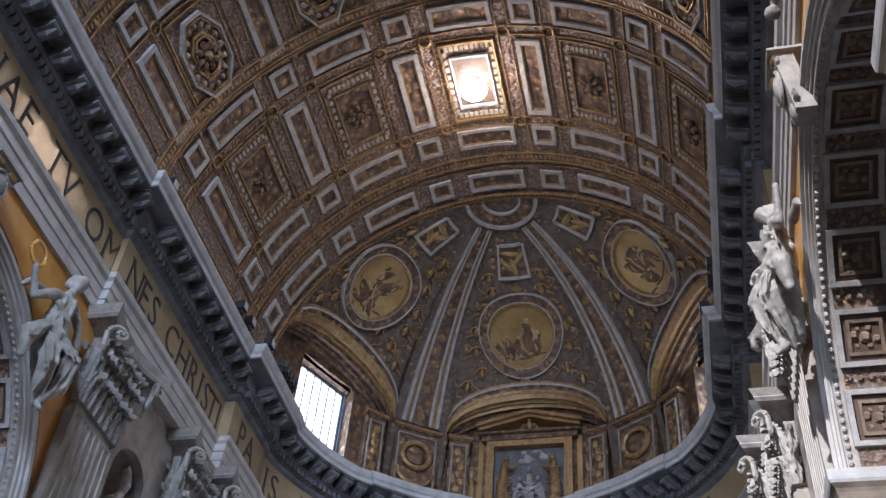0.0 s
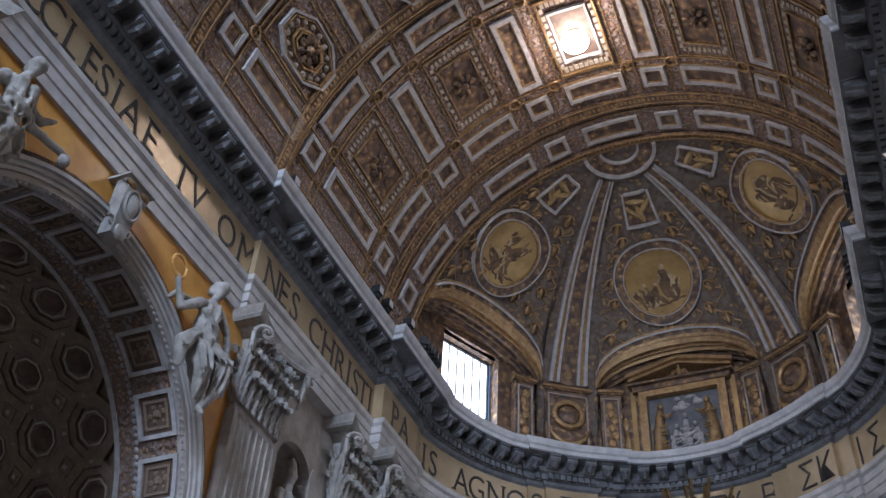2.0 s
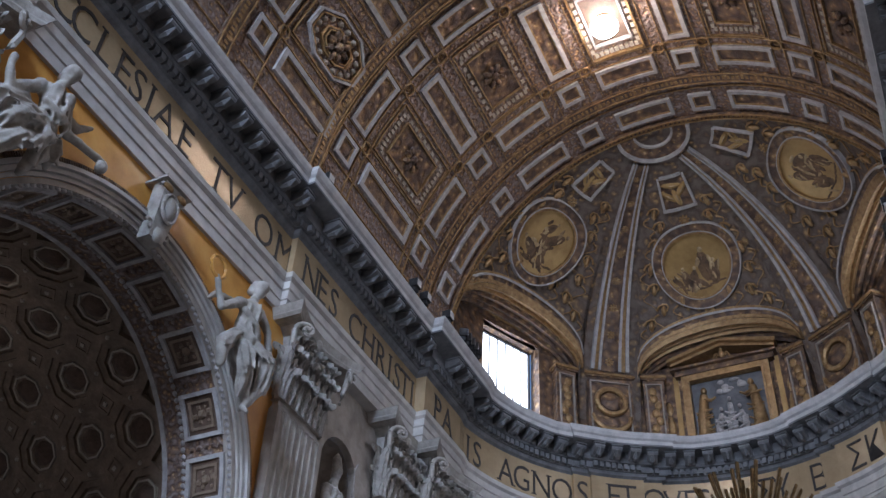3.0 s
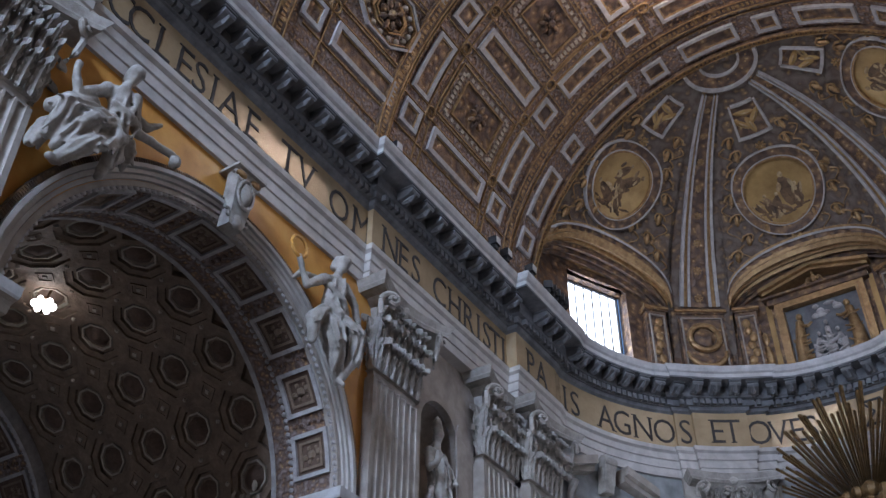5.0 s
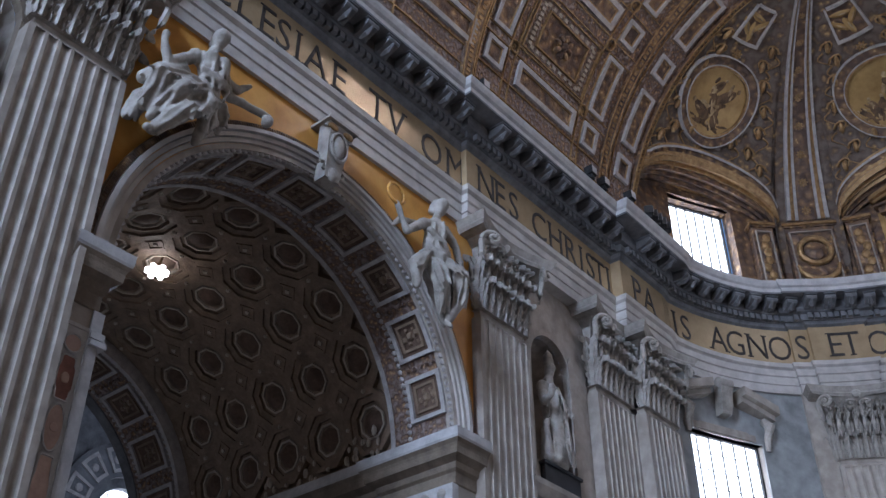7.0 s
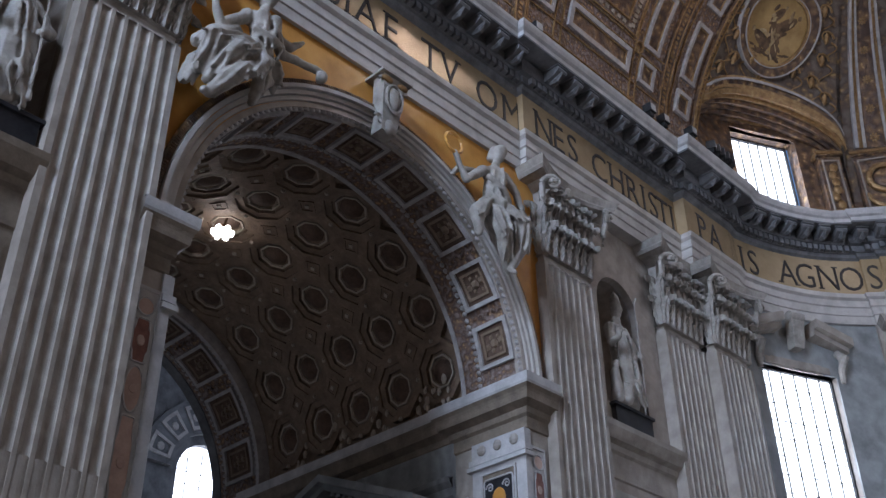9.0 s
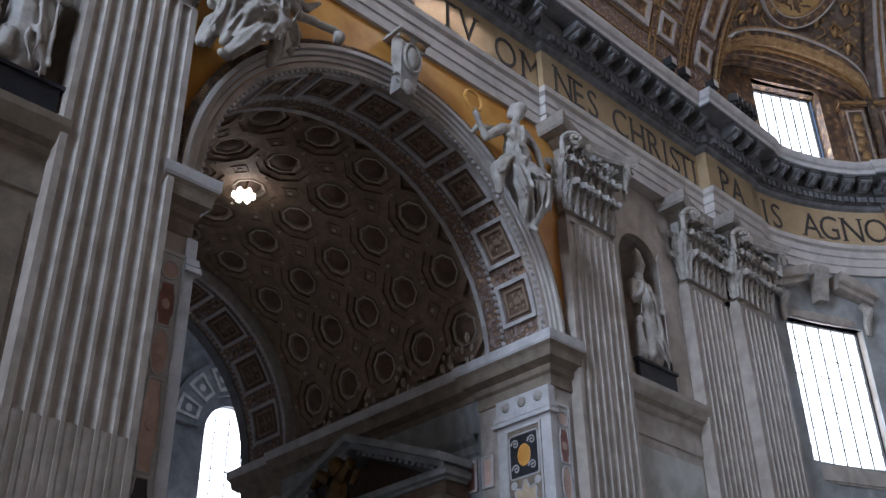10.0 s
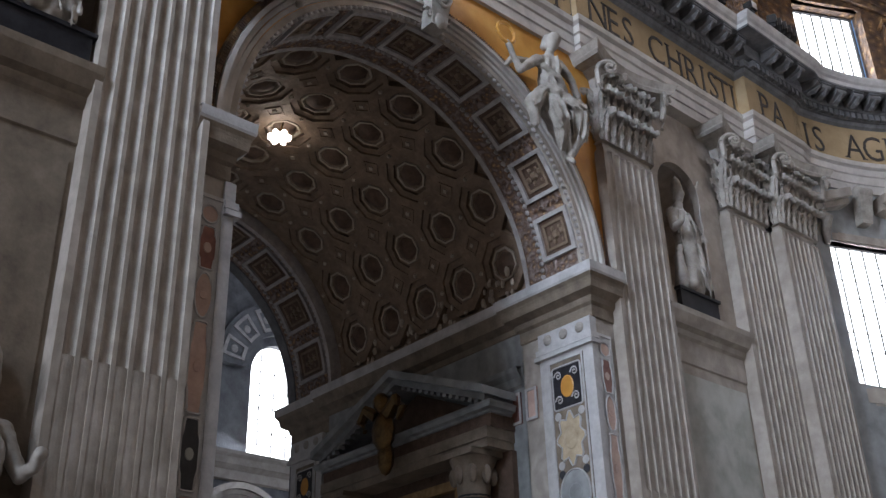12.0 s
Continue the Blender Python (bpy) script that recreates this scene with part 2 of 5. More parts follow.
# ---- plan of the place ----
CY = 40.0            # centre of the apse
R_APSE = 12.3
Z_SPRING = 33.0      # spring of the great vault
VA, VB = 12.6, 13.5  # half width and rise of the vault
DA, DB = 12.4, 13.35
X_WALL, X_PIL, X_END = 12.85, 12.4, 11.85
AY, AR, AZ = 18.5, 7.1, 17.5   # side arch: centre, radius, spring


def az_point(r, az, z):
    a = radians(az)
    return Vector((r * math.sin(a), CY + r * math.cos(a), z))


def vault(u, v, d):
    """Great vault: u degrees from the crown, v metres along, d inwards."""
    a = radians(u)
    return Vector(((VA - d) * math.sin(a), v, Z_SPRING + (VB - d) * math.cos(a)))


def dome(u, v, d):
    """Half dome: u azimuth, v elevation in degrees, d inwards."""
    a, e = radians(u), radians(v)
    return Vector(((DA - d) * math.sin(a) * math.cos(e), CY + (DA - d) * math.cos(a) * math.cos(e), Z_SPRING + (DB - d) * math.sin(e)))


def apse(u, v, d):
    """Apse wall: u azimuth in degrees, v height, d inwards."""
    return az_point(R_APSE - d, u, v)


def facing(sx, y, x=X_PIL, z=0.0):
    """Pose on a side wall: local x along it, y into the nave."""
    return pose(sx * x, y, z, 0, 0, 90 * sx)


def round_pose(az, r=R_APSE, z=0.0):
    p = az_point(r, az, z)
    return pose(p.x, p.y, p.z, 0, 0, 180 - az)


# ---- floor and crossing behind the camera ----
struct("floor", Mesher().box(-60, 60, -102, 60, -0.4, 0), FLOOR, "polished coloured marble church floor", "floor")
m = Mesher().box(-30, 30, -101, -100, 0, 62).box(-30, -29, -100, 4, 0, 62).box(29, 30, -100, 4, 0, 62)
struct("wall_crossing", m, TRAVERTINE, "pale stone walls of the crossing behind", "wall")
# unseen ceiling; its slot is placed to aim the sun at the east wall
m = Mesher().box(-30, -25, -101, 7, 62, 63).box(-13.2, 30, -101, 7, 62, 63).box(-25, -13.2, -101, -88, 62, 63).box(-25, -13.2, -29, 7, 62, 63)
struct("ceiling_crossing", m, TRAVERTINE, "unseen stone ceiling of the crossing, slotted to shape the sun", "ceiling")

# ---- great vault ----
m = Mesher()
m.bent(-90, 90, 2, CY, -0.6, 0, vault, 60, 1)
ceiling = struct("ceiling", m, GILT_GROUND, "gilded and stuccoed coffered barrel vault", "ceiling", True)
m = Mesher()
m.box(-30, 30, 1.9, 2.0, 46.9, 62)
m.box(-30, -12.6, 1.9, 2.0, 33, 47).box(12.6, 30, 1.9, 2.0, 33, 47)
struct("wall_over_vault", m, TRAVERTINE, "plain stone wall over the vault mouth", "wall")

COLS_BIG = (-57.6, -29.0, 0.0, 29.0, 57.6)
COLS_LONG = (-70.6, -43.3, -14.7, 14.7, 43.3, 70.6)
white, gilt, brown, relief, blocks = Mesher(), Mesher(), Mesher(), Mesher(), Mesher()


def frame_cell(u, v, hu, hv, w, inner):
    wu = math.degrees(w / 13.0)
    white.ring(u - hu, u + hu, v - hv, v + hv, wu, w, 0, 0.16, vault)
    gilt.ring(u - hu + wu, u + hu - wu, v - hv + w, v + hv - w, wu * 0.35, w * 0.35, 0, 0.09, vault)
    inner.bent(u - hu + wu * 1.35, u + hu - wu * 1.35, v - hv + w * 1.35, v + hv - w * 1.35, 0, 0.03, vault, 3)


def rosette(u, v, r, mesh, mp=vault):
    base = mp(u, v, 0.0)
    n = (mp(u, v, 1.0) - base).normalized()
    t = n.cross(Vector((0, 1, 0.01))).normalized()
    b = n.cross(t)
    f = lambda x, y, z: base + t * x + b * y + n * z
    mesh.lathe([(r * 0.32, 0.32 * r), (r * 0.2, 0.55 * r), (0.0, 0.6 * r)], f, 8)
    for k in range(8):
        a = k * math.pi / 4
        q = lambda x, y, z, a=a: f(x * math.cos(a) - y * math.sin(a), x * math.sin(a) + y * math.cos(a), z)
        mesh.blob((r * 0.62, 0, 0.2 * r), (0.38 * r, 0.24 * r, 0.22 * r), q, 6, 4)


def big_square(u, v):
    hu, hv = 6.7, 2.5
    gilt.ring(u - hu, u + hu, v - hv, v + hv, 0.25, 0.06, 0, 0.1, vault)
    # border of small pale blocks
    n = 9
    for i in range(n):
        s = -1 + 2 * (i + 0.5) / n
        for e in (-1, 1):
            cu, cv = u + e * (hu - 1.35), v + s * (hv - 0.4)
            blocks.bent(cu - 0.38, cu + 0.38, cv - 0.11, cv + 0.11, 0, 0.07, vault, 1)
            cu, cv = u + s * (hu - 1.3), v + e * (hv - 0.42)
            blocks.bent(cu - 0.36, cu + 0.36, cv - 0.12, cv + 0.12, 0, 0.07, vault, 1)
    gilt.ring(u - hu + 2.2, u + hu - 2.2, v - hv + 0.82, v + hv - 0.82, 0.32, 0.07, 0, 0.14, vault)
    relief.bent(u - hu + 2.6, u + hu - 2.6, v - hv + 0.9, v + hv - 0.9, 0, 0.02, vault, 3)
    rosette(u, v, 0.72, relief)
    rosette(u, v, 0.36, brown)


def octagon(u, v):
    hu, hv = 6.7, 2.4
    gilt.ring(u - hu, u + hu, v - hv, v + hv, 0.25, 0.06, 0, 0.1, vault)
    for r0, r1, d, mesh in ((0.92, 1.0, 0.2, white), (0.84, 0.88, 0.16, gilt), (0.5, 0.56, 0.14, gilt), (0.42, 0.46, 0.2, gilt)):
        for k in range(8):
            a0, a1 = (k + 0.5) * math.pi / 4, (k + 1.5) * math.pi / 4
            q = lambda s, t, dd, a0=a0, a1=a1: vault(u + (hu - 0.6) * s * (math.cos(a0) * (1 - t) + math.cos(a1) * t), v + (hv - 0.2) * s * (math.sin(a0) * (1 - t) + math.sin(a1) * t), dd)
            mesh.bent(r0, r1, 0, 1, 0, d, q, 1, 1)
    for k in range(16):
        a = k * math.pi / 8
        cu, cv = u + 0.7 * (hu - 0.6) * math.cos(a), v + 0.7 * (hv - 0.2) * math.sin(a)
        p = vault(cu, cv, 0.02)
        blocks.blob((p.x, p.y, p.z), (0.17, 0.17, 0.12), None, 6, 4)
    rosette(u, v, 0.8, relief)
    rosette(u, v, 0.4, gilt)


for v in (31.6,):
    for u in COLS_BIG:
        if u:
            big_square(u, v)
        else:
            gilt.ring(u - 6.7, u + 6.7, v - 2.5, v + 2.5, 0.5, 0.12, 0, 0.2, vault)
            for i in range(9):
                s = -1 + 2 * (i + 0.5) / 9
                for e in (-1, 1):
                    blocks.bent(u + e * 5.6 - 0.4, u + e * 5.6 + 0.4, v + s * 2.1 - 0.14, v + s * 2.1 + 0.14, 0, 0.1, vault, 1)
                    blocks.bent(u + s * 5.6 - 0.4, u + s * 5.6 + 0.4, v + e * 2.15 - 0.14, v + e * 2.15 + 0.14, 0, 0.1, vault, 1)
            white.ring(u - 4.7, u + 4.7, v - 1.65, v + 1.65, 0.5, 0.14, 0, 0.2, vault)
            brown.bent(u - 4.2, u + 4.2, v - 1.5, v + 1.5, 0, 0.03, vault, 4)
    for u in COLS_LONG:
        frame_cell(u, v, 3.0, 2.35, 0.26, relief)
for v in (23.9, 15.6):
    for u in COLS_BIG:
        octagon(u, v)
    for u in COLS_LONG:
        frame_cell(u, v, 3.0, 2.2, 0.26, relief)
for v, h in ((20.3, 0.62), (27.55, 0.66), (35.4, 0.62), (38.6, 0.62), (12.0, 0.6)):
    for u in COLS_BIG:
        frame_cell(u, v, 7.2, h, 0.2, relief)
    for u in COLS_LONG:
        frame_cell(u, v, 2.9, h, 0.2, relief)
# gilded ribs across and along the vault
for v, w, d in ((18.9, 0.5, 0.2), (26.05, 0.5, 0.2), (36.95, 0.45, 0.16), (39.75, 0.22, 0.3)):
    for e in (-1, 1):
        gilt.bent(-88, 88, v + e * w * 0.62 - 0.03, v + e * w * 0.62 + 0.03, 0, d, vault, 60)
    relief.bent(-88, 88, v - w * 0.8, v + w * 0.8, 0, d * 0.7, vault, 60)
    for k in range(150):
        gilt.bent(-87 + k * 1.17, -86.4 + k * 1.17, v - w * 0.22, v + w * 0.22, 0, d * 0.9, vault, 1)
for v in (21.2, 28.42, 28.92, 34.22, 34.68, 37.6, 26.6):
    gilt.bent(-88, 88, v - 0.03, v + 0.03, 0, 0.08, vault, 60)
for u in [e * a for e in (-1, 1) for a in (7.8, 10.7, 18.7, 21.5, 36.4, 39.3, 47.1, 49.9, 64.9, 67.0, 74.6, 79)]:
    for v0, v1 in ((12, 18.6), (20, 25.8), (26.4, 36.6)):
        gilt.bent(u - 0.11, u + 0.11, v0, v1, 0, 0.08, vault, 1, 6)
for u, v in product([e * a for e in (-1, 1) for a in (9.25, 20.1, 37.85, 48.5, 65.95)], (28.67, 34.45, 21.2)):
    # gilded ring and bud where the ribs cross
    base = vault(u, v, 0.06)
    n = (vault(u, v, 1.0) - base).normalized()
    t = n.cross(Vector((0, 1, 0))).normalized()
    gilt.tube([base + t * 0.3 * math.cos(a) + Vector((0, 0.3 * math.sin(a), 0)) + n * 0.05 for a in np.linspace(0, 2 * math.pi, 15)], 0.055, 5)
    rosette(u, v, 0.16, gilt)
# egg row along the foot of the vault
for sx in (-1, 1):
    for i in range(110):
        v = 12.5 + i * 0.25
        blocks.bent(sx * 83.2 - 0.4, sx * 83.2 + 0.4, v, v + 0.13, 0, 0.2, vault, 1)
part("stucco_frame", white, STUCCO, ceiling, "raised white stucco coffer frames")
part("gilded_rib", gilt, GOLD, ceiling, "gilded ribs and mouldings")
part("recess", brown, BROWN, ceiling, "dark brown coffer grounds")
part("gilded_relief", relief, GILT_FIGURE, ceiling, "gilded relief panels and rosettes")
part("stucco_block", blocks, VAULT_PALE, ceiling, "border of small pale stucco blocks")

# ---- half dome ----
LUNETTES = (-67.0, 0.0, 67.0)
EL_DISC = 48.3   # elevation of the roundels


def lunette_edge(az):
    for c in LUNETTES:
        d = (az - c) / 25.0
        if abs(d) < 1:
            return 19.5 + 11.7 * math.sqrt(1 - d * d)
    return -2.0


m = Mesher()
NA, NE = 180, 26
cols = [-90 + 180 * i / NA for i in range(NA + 1)]
pts = []
for a in cols:
    e0 = lunette_edge(a)
    pts += [dome(a, e0 + (90 - e0) * j / NE, 0) for j in range(NE + 1)]
k = NE + 1
m.add(pts, [(i * k + j, (i + 1) * k + j, (i + 1) * k + j + 1, i * k + j + 1) for i in range(NA) for j in range(NE)])
half_dome = struct("ceiling_half_dome", m, DOME_GROUND, "painted and gilded half dome of the apse", "ceiling", True)

ribs, gilt, rims, disc, soffit = Mesher(), Mesher(), Mesher(), Mesher(), Mesher()
for c in (-33.3, 33.3):
    for j in range(24):
        e0, e1 = 21 + 58 * j / 24, 21 + 58 * (j + 1) / 24
        w = lambda e: 5.9 * 0.93 / max(math.cos(radians(e)), 0.17) * (1 - 0.62 * (e - 21) / 58)
        for a, b, d, mesh in ((-1.0, -0.82, 0.26, ribs), (0.82, 1.0, 0.26, ribs), (-0.6, -0.46, 0.22, ribs), (0.46, 0.6, 0.22, ribs), (-0.82, -0.6, 0.1, gilt), (0.6, 0.82, 0.1, gilt), (-0.46, 0.46, 0.05, soffit)):
            q = lambda s, e, dd, c=c: dome(c + s * w(e), e, dd)
            mesh.bent(a, b, e0, e1, 0, d, q, 1, 1)
        if j % 3 == 1:
            rosette(c, e0, 0.3 - 0.004 * j, gilt, dome)


def dome_ring(c, e, r0, r1, d, mesh, n=40, a0=0.0, a1=360.0, squash=1.0):
    """A flat ring of radii r0, r1 metres laid on the half dome."""
    for i in range(n):
        t0, t1 = radians(a0 + (a1 - a0) * i / n), radians(a0 + (a1 - a0) * (i + 1) / n)

        def q(s, t, dd):
            y = s * math.sin(t) * squash
            ee = e + math.degrees(y / 12.9)
            return dome(c + math.degrees(s * math.cos(t) / (12.4 * math.cos(radians(ee)))), ee, dd)
        mesh.bent(r0, r1, t0, t1, 0, d, q, 1, 1)


for c in (-70.0, 0.0, 70.0):
    dome_ring(c, EL_DISC, 1.95, 2.06, 0.24, gilt)
    dome_ring(c, EL_DISC, 2.06, 2.12, 0.22, ribs)
    dome_ring(c, EL_DISC, 2.12, 2.6, 0.16, soffit)
    dome_ring(c, EL_DISC, 2.6, 2.68, 0.26, ribs)
    for k in range(5):
        dome_ring(c, EL_DISC, 0.4 * k, 0.4 * k + 0.4, 0.06, disc)
    for k in range(36):
        t = k * math.pi / 18
        ee = EL_DISC + math.degrees(2.33 * math.sin(t) / 12.9)
        rosette(c + math.degrees(2.33 * math.cos(t) / (12.4 * math.cos(radians(ee)))), ee, 0.13, gilt, dome)
    rosette(c, 61.2, 0.34, gilt, dome)
    rosette(c, 35.2, 0.4, gilt, dome)
    # tapering panel with its frame
    ta = 11 if c == 0 else 9.5
    q = lambda s, e, dd, c=c, ta=ta: dome(c + s * ta * (1 if e < 70 else 1.25), e, dd)
    for a, b, e0, e1 in ((-1, 1, 64.2, 65.0), (-0.8, 0.8, 74.2, 74.9), (-1, -0.86, 65, 74.4), (0.86, 1, 65, 74.4)):
        ribs.bent(a, b, e0, e1, 0, 0.2, q, 3)
    soffit.bent(-0.86, 0.86, 65, 74.2, 0, 0.05, q, 3, 3)
for r0, r1, d, mesh in ((1.92, 2.12, 0.25, ribs), (1.02, 1.14, 0.2, ribs), (1.14, 1.92, 0.1, soffit)):
    mesh.bent(-90, 90, 90 - math.degrees(r1 / 12.4), 90 - math.degrees(r0 / 12.4), 0, d, dome, 36)
for k in range(9):
    a = radians(-80 + 20 * k)
    rosette(math.degrees(a), 90 - math.degrees(1.48 / 12.4), 0.24, gilt, dome)
# arch mouldings and soffits of the lunettes
for c in LUNETTES:
    for i in range(48):
        d0, d1 = -24.9 + 49.8 * i / 48, -24.9 + 49.8 * (i + 1) / 48
        A0, A1 = max(c + d0, -90), min(c + d1, 90)
        if A1 <= A0:
            continue
        e = lambda a: lunette_edge(min(max(a, c - 24.95), c + 24.95))
        q = lambda a, s, dd: dome(a, e(a) + s, dd)
        gilt.bent(A0, A1, -0.3, 1.1, -0.1, 0.5, q, 1)
        for k in range(5):
            (gilt if k < 2 and c == 0 or k == 0 else soffit).bent(A0, A1, -1.3 - 1.1 * k, -0.3 - 1.1 * k, -0.75 - 0.25 * k, 0.12 - 0.3 * k + 0.1 * (k % 2), q, 1)
        gilt.bent(A0, A1, 1.25, 2.2, -0.1, 0.36, q, 1)
        soffit.bent(A0, A1, 2.2, 3.4, 0, 0.3, q, 1)
        ribs.bent(A0, A1, 3.4, 4.0, 0, 0.4, q, 1)
        gilt.bent(A0, A1, 4.0, 4.6, 0, 0.15, q, 1)
        p0, p1 = dome(A0, e(A0), 0), dome(A1, e(A1), 0)
        soffit.add([p0, p1, az_point(12.5, A1, p1.z), az_point(12.5, A0, p0.z)], [(0, 1, 2, 3)])
part("stucco_rib", ribs, STUCCO, half_dome, "pale stucco ribs and rings", True)
part("gilded_moulding", gilt, GOLD, half_dome, "gilded mouldings and rosettes", True)
part("mosaic_field", disc, MOSAIC, half_dome, "gold mosaic roundels", True)
part("dark_band", soffit, GILT_FIGURE, half_dome, "brown and gilded bands", True)

# plain painted shapes inside the roundels and panels
random.seed(4)
shapes, pale_shapes, gold_bits = Mesher(), Mesher(), Mesher()


def on_dome(c, e, x, y, tl=0.0, lift=0.06):
    """Flat coordinates about a point of the half dome, in metres."""
    def q(a, b, h):
        X, Y = x + a * math.cos(tl) - b * math.sin(tl), y + a * math.sin(tl) + b * math.cos(tl)
        ee = e + math.degrees(Y / 12.9)
        return dome(c + math.degrees(X / (12.4 * math.cos(radians(ee)))), ee, lift + h)
    return q


def painted_mass(c, e, x, y, size, lean):
    """A draped mass of overlapping light and dark strokes."""
    shapes.blob((0, 0, 0), (0.28 * size, 0.62 * size, 0.03), on_dome(c, e, x, y, lean), 10, 4)
    for k in range(7):
        dx, dy = random.uniform(-0.3, 0.3) * size, random.uniform(-0.6, 0.5) * size
        tl = lean + random.uniform(-0.9, 0.9)
        mesh = pale_shapes if k % 2 else shapes
        mesh.blob((0, 0, 0), (random.uniform(0.06, 0.12) * size, random.uniform(0.18, 0.4) * size, 0.045), on_dome(c, e, x + dx, y + dy, tl), 8, 4)
    pale_shapes.blob((0, 0, 0), (0.11 * size, 0.13 * size, 0.05), on_dome(c, e, x - math.sin(lean) * 0.72 * size, y + math.cos(lean) * 0.72 * size), 8, 4)


for c, masses in ((-70, ((-0.55, -0.7, 0.9, 1.1), (0.1, -0.3, 1.0, 0.4), (0.55, 0.4, 0.9, -0.9), (-0.1, 0.75, 0.7, -0.6), (0.35, -1.0, 0.7, 0.2))),
                  (0, ((-0.75, -0.75, 0.75, 0.15), (-0.4, -0.85, 0.8, -0.25), (0.35, -0.2, 1.15, 0.05), (0.75, -0.7, 0.85, -0.1), (-1.25, -0.8, 0.45, 0.9))),
                  (70, ((0.7, -0.3, 0.9, 0.3), (-0.1, -0.1, 1.1, -0.5), (-0.7, 0.3, 0.9, 0.6), (0.1, 0.8, 0.8, 1.2), (-0.4, -0.9, 0.8, 0.9)))):
    for x, y, size, lean in masses:
        painted_mass(c, EL_DISC, x * 1.12, y * 1.05, size * 1.3, lean)
    # ground line of each picture
    for k in range(9):
        x = -1.2 + 0.3 * k
        shapes.blob((0, 0, 0), (0.25, 0.07, 0.02), on_dome(c, EL_DISC, x, -1.45 + 0.25 * abs(x) * random.random()), 8, 4)
    for x, y, tl in ((-0.45, -0.2, 0.8), (0.35, 0.1, -0.7), (0.0, -0.35, 0.2), (-0.1, 0.5, 1.4)):
        gold_bits.blob((0, 0, 0), (0.2, 0.62, 0.1), on_dome(c, 69.4, x, y, tl), 8, 4)
        pale_shapes.blob((0, 0, 0), (0.08, 0.36, 0.16), on_dome(c, 69.4, x + 0.06, y, tl), 7, 4)
part("gilded_shape", gold_bits, MOSAIC, half_dome, "gilded shapes in the small panels", True)
part("pale_painted_shape", pale_shapes, FIGURE_PALE, half_dome, "pale ochre painted shapes", True)
part("painted_shape", shapes, FIGURE_DARK, half_dome, "brown painted shapes on the gold ground", True)
# gilded putto-sized scrolls between the roundels
scroll = Mesher()
for c in LUNETTES:
    for sd in (-1, 1):
        for e, o in ((37.5, 15.5), (33.5, 20.0), (43, 18.5), (48.5, 19.5), (55, 17), (60, 14), (39.5, 8.5), (64, 17)):
            a = c + sd * o
            if abs(a) > 88:
                continue
            base = dome(a, e, 0.05)
            nn = (dome(a, e, 1) - base).normalized()
            up = (dome(a, e + 1, 0.05) - base).normalized()
            rt = up.cross(nn)
            pth = [base + rt * (0.42 - 0.035 * k) * math.cos(k * 0.75) * sd + up * (0.5 - 0.04 * k) * math.sin(k * 0.62) + nn * 0.06 for k in range(11)]
            scroll.tube(pth, [0.075 - 0.005 * k for k in range(11)], 5)
            scroll.tube([base + rt * sd * (0.3 + 0.35 * math.sin(k * 0.6)) + up * (-0.2 - 0.12 * k) + nn * 0.05 for k in range(9)], [0.06 - 0.005 * k for k in range(9)], 5)
            scroll.blob((0, 0, 0), (0.16, 0.36, 0.16), lambda x, y, z: base + rt * x + up * y + nn * (z + 0.05), 7, 5)
part("gilded_scroll", scroll, GOLD, half_dome, "gilded scrollwork", True)

# ---- walls with openings ----


def holed(m, u0, u1, z0, z1, h0, h1, hz0, hz1, depth, mp, arched=False, n=24, seg=1):
    """A wall over (u, z) with one opening, its reveals 'depth' deep; mp(u, z, d)."""
    def sheet(a, b, c, d):
        k = max(1, int(seg * abs(b - a)))
        m.bent(a, b, c, d, -depth, 0, mp, k)
    sheet(u0, h0, z0, z1)
    sheet(h1, u1, z0, z1)
    if hz0 > z0:
        sheet(h0, h1, z0, hz0)
    if not arched:
        sheet(h0, h1, hz1, z1)
        return m
    c, r = (h0 + h1) / 2, (h1 - h0) / 2
    for i in range(n):
        t0, t1 = math.pi * i / n, math.pi * (i + 1) / n
        x0, x1 = c - r * math.cos(t0), c - r * math.cos(t1)
        y0, y1 = hz1 + r * math.sin(t0), hz1 + r * math.sin(t1)
        p = [mp(x0, y0, d) for d in (0, -depth)] + [mp(x1, y1, d) for d in (0, -depth)] + [mp(x0, z1, 0), mp(x0, z1, -depth), mp(x1, z1, 0), mp(x1, z1, -depth)]
        m.add(p, [(0, 2, 6, 4), (1, 5, 7, 3), (0, 1, 3, 2), (4, 6, 7, 5)])
    return m


DEG = math.degrees(1 / R_APSE)   # one metre along the apse wall, in degrees
AZ_LOW, AZ_TOP = 68.0, 63.5   # azimuths of the tall and of the clerestory windows
# apse: lower wall with two windows, and the wall behind the lunettes
m = Mesher()
holed(m, -88, -45, 0, 28, -AZ_LOW - 2.3 * DEG, -AZ_LOW + 2.3 * DEG, 16.85, 23.95, 1.2, apse, seg=0.4)
m.bent(-45, 45, 0, 28, -1.2, 0, apse, 30)
holed(m, 45, 88, 0, 28, AZ_LOW - 2.3 * DEG, AZ_LOW + 2.3 * DEG, 16.85, 23.95, 1.2, apse, seg=0.4)
# blue-grey in place of pale stone: the apse's shade is in the colour
struct("wall_apse", m, SLATE, "curved apse wall with tall windows, its shade put into the grey", "wall", True)
m = Mesher()
holed(m, -90, -43, 32, 42, -AZ_TOP - 2.15 * DEG, -AZ_TOP + 2.15 * DEG, 33.0, 38.9, 0.9, apse, seg=0.4)
m.bent(-43, 43, 32, 42, -0.9, 0, apse, 24)
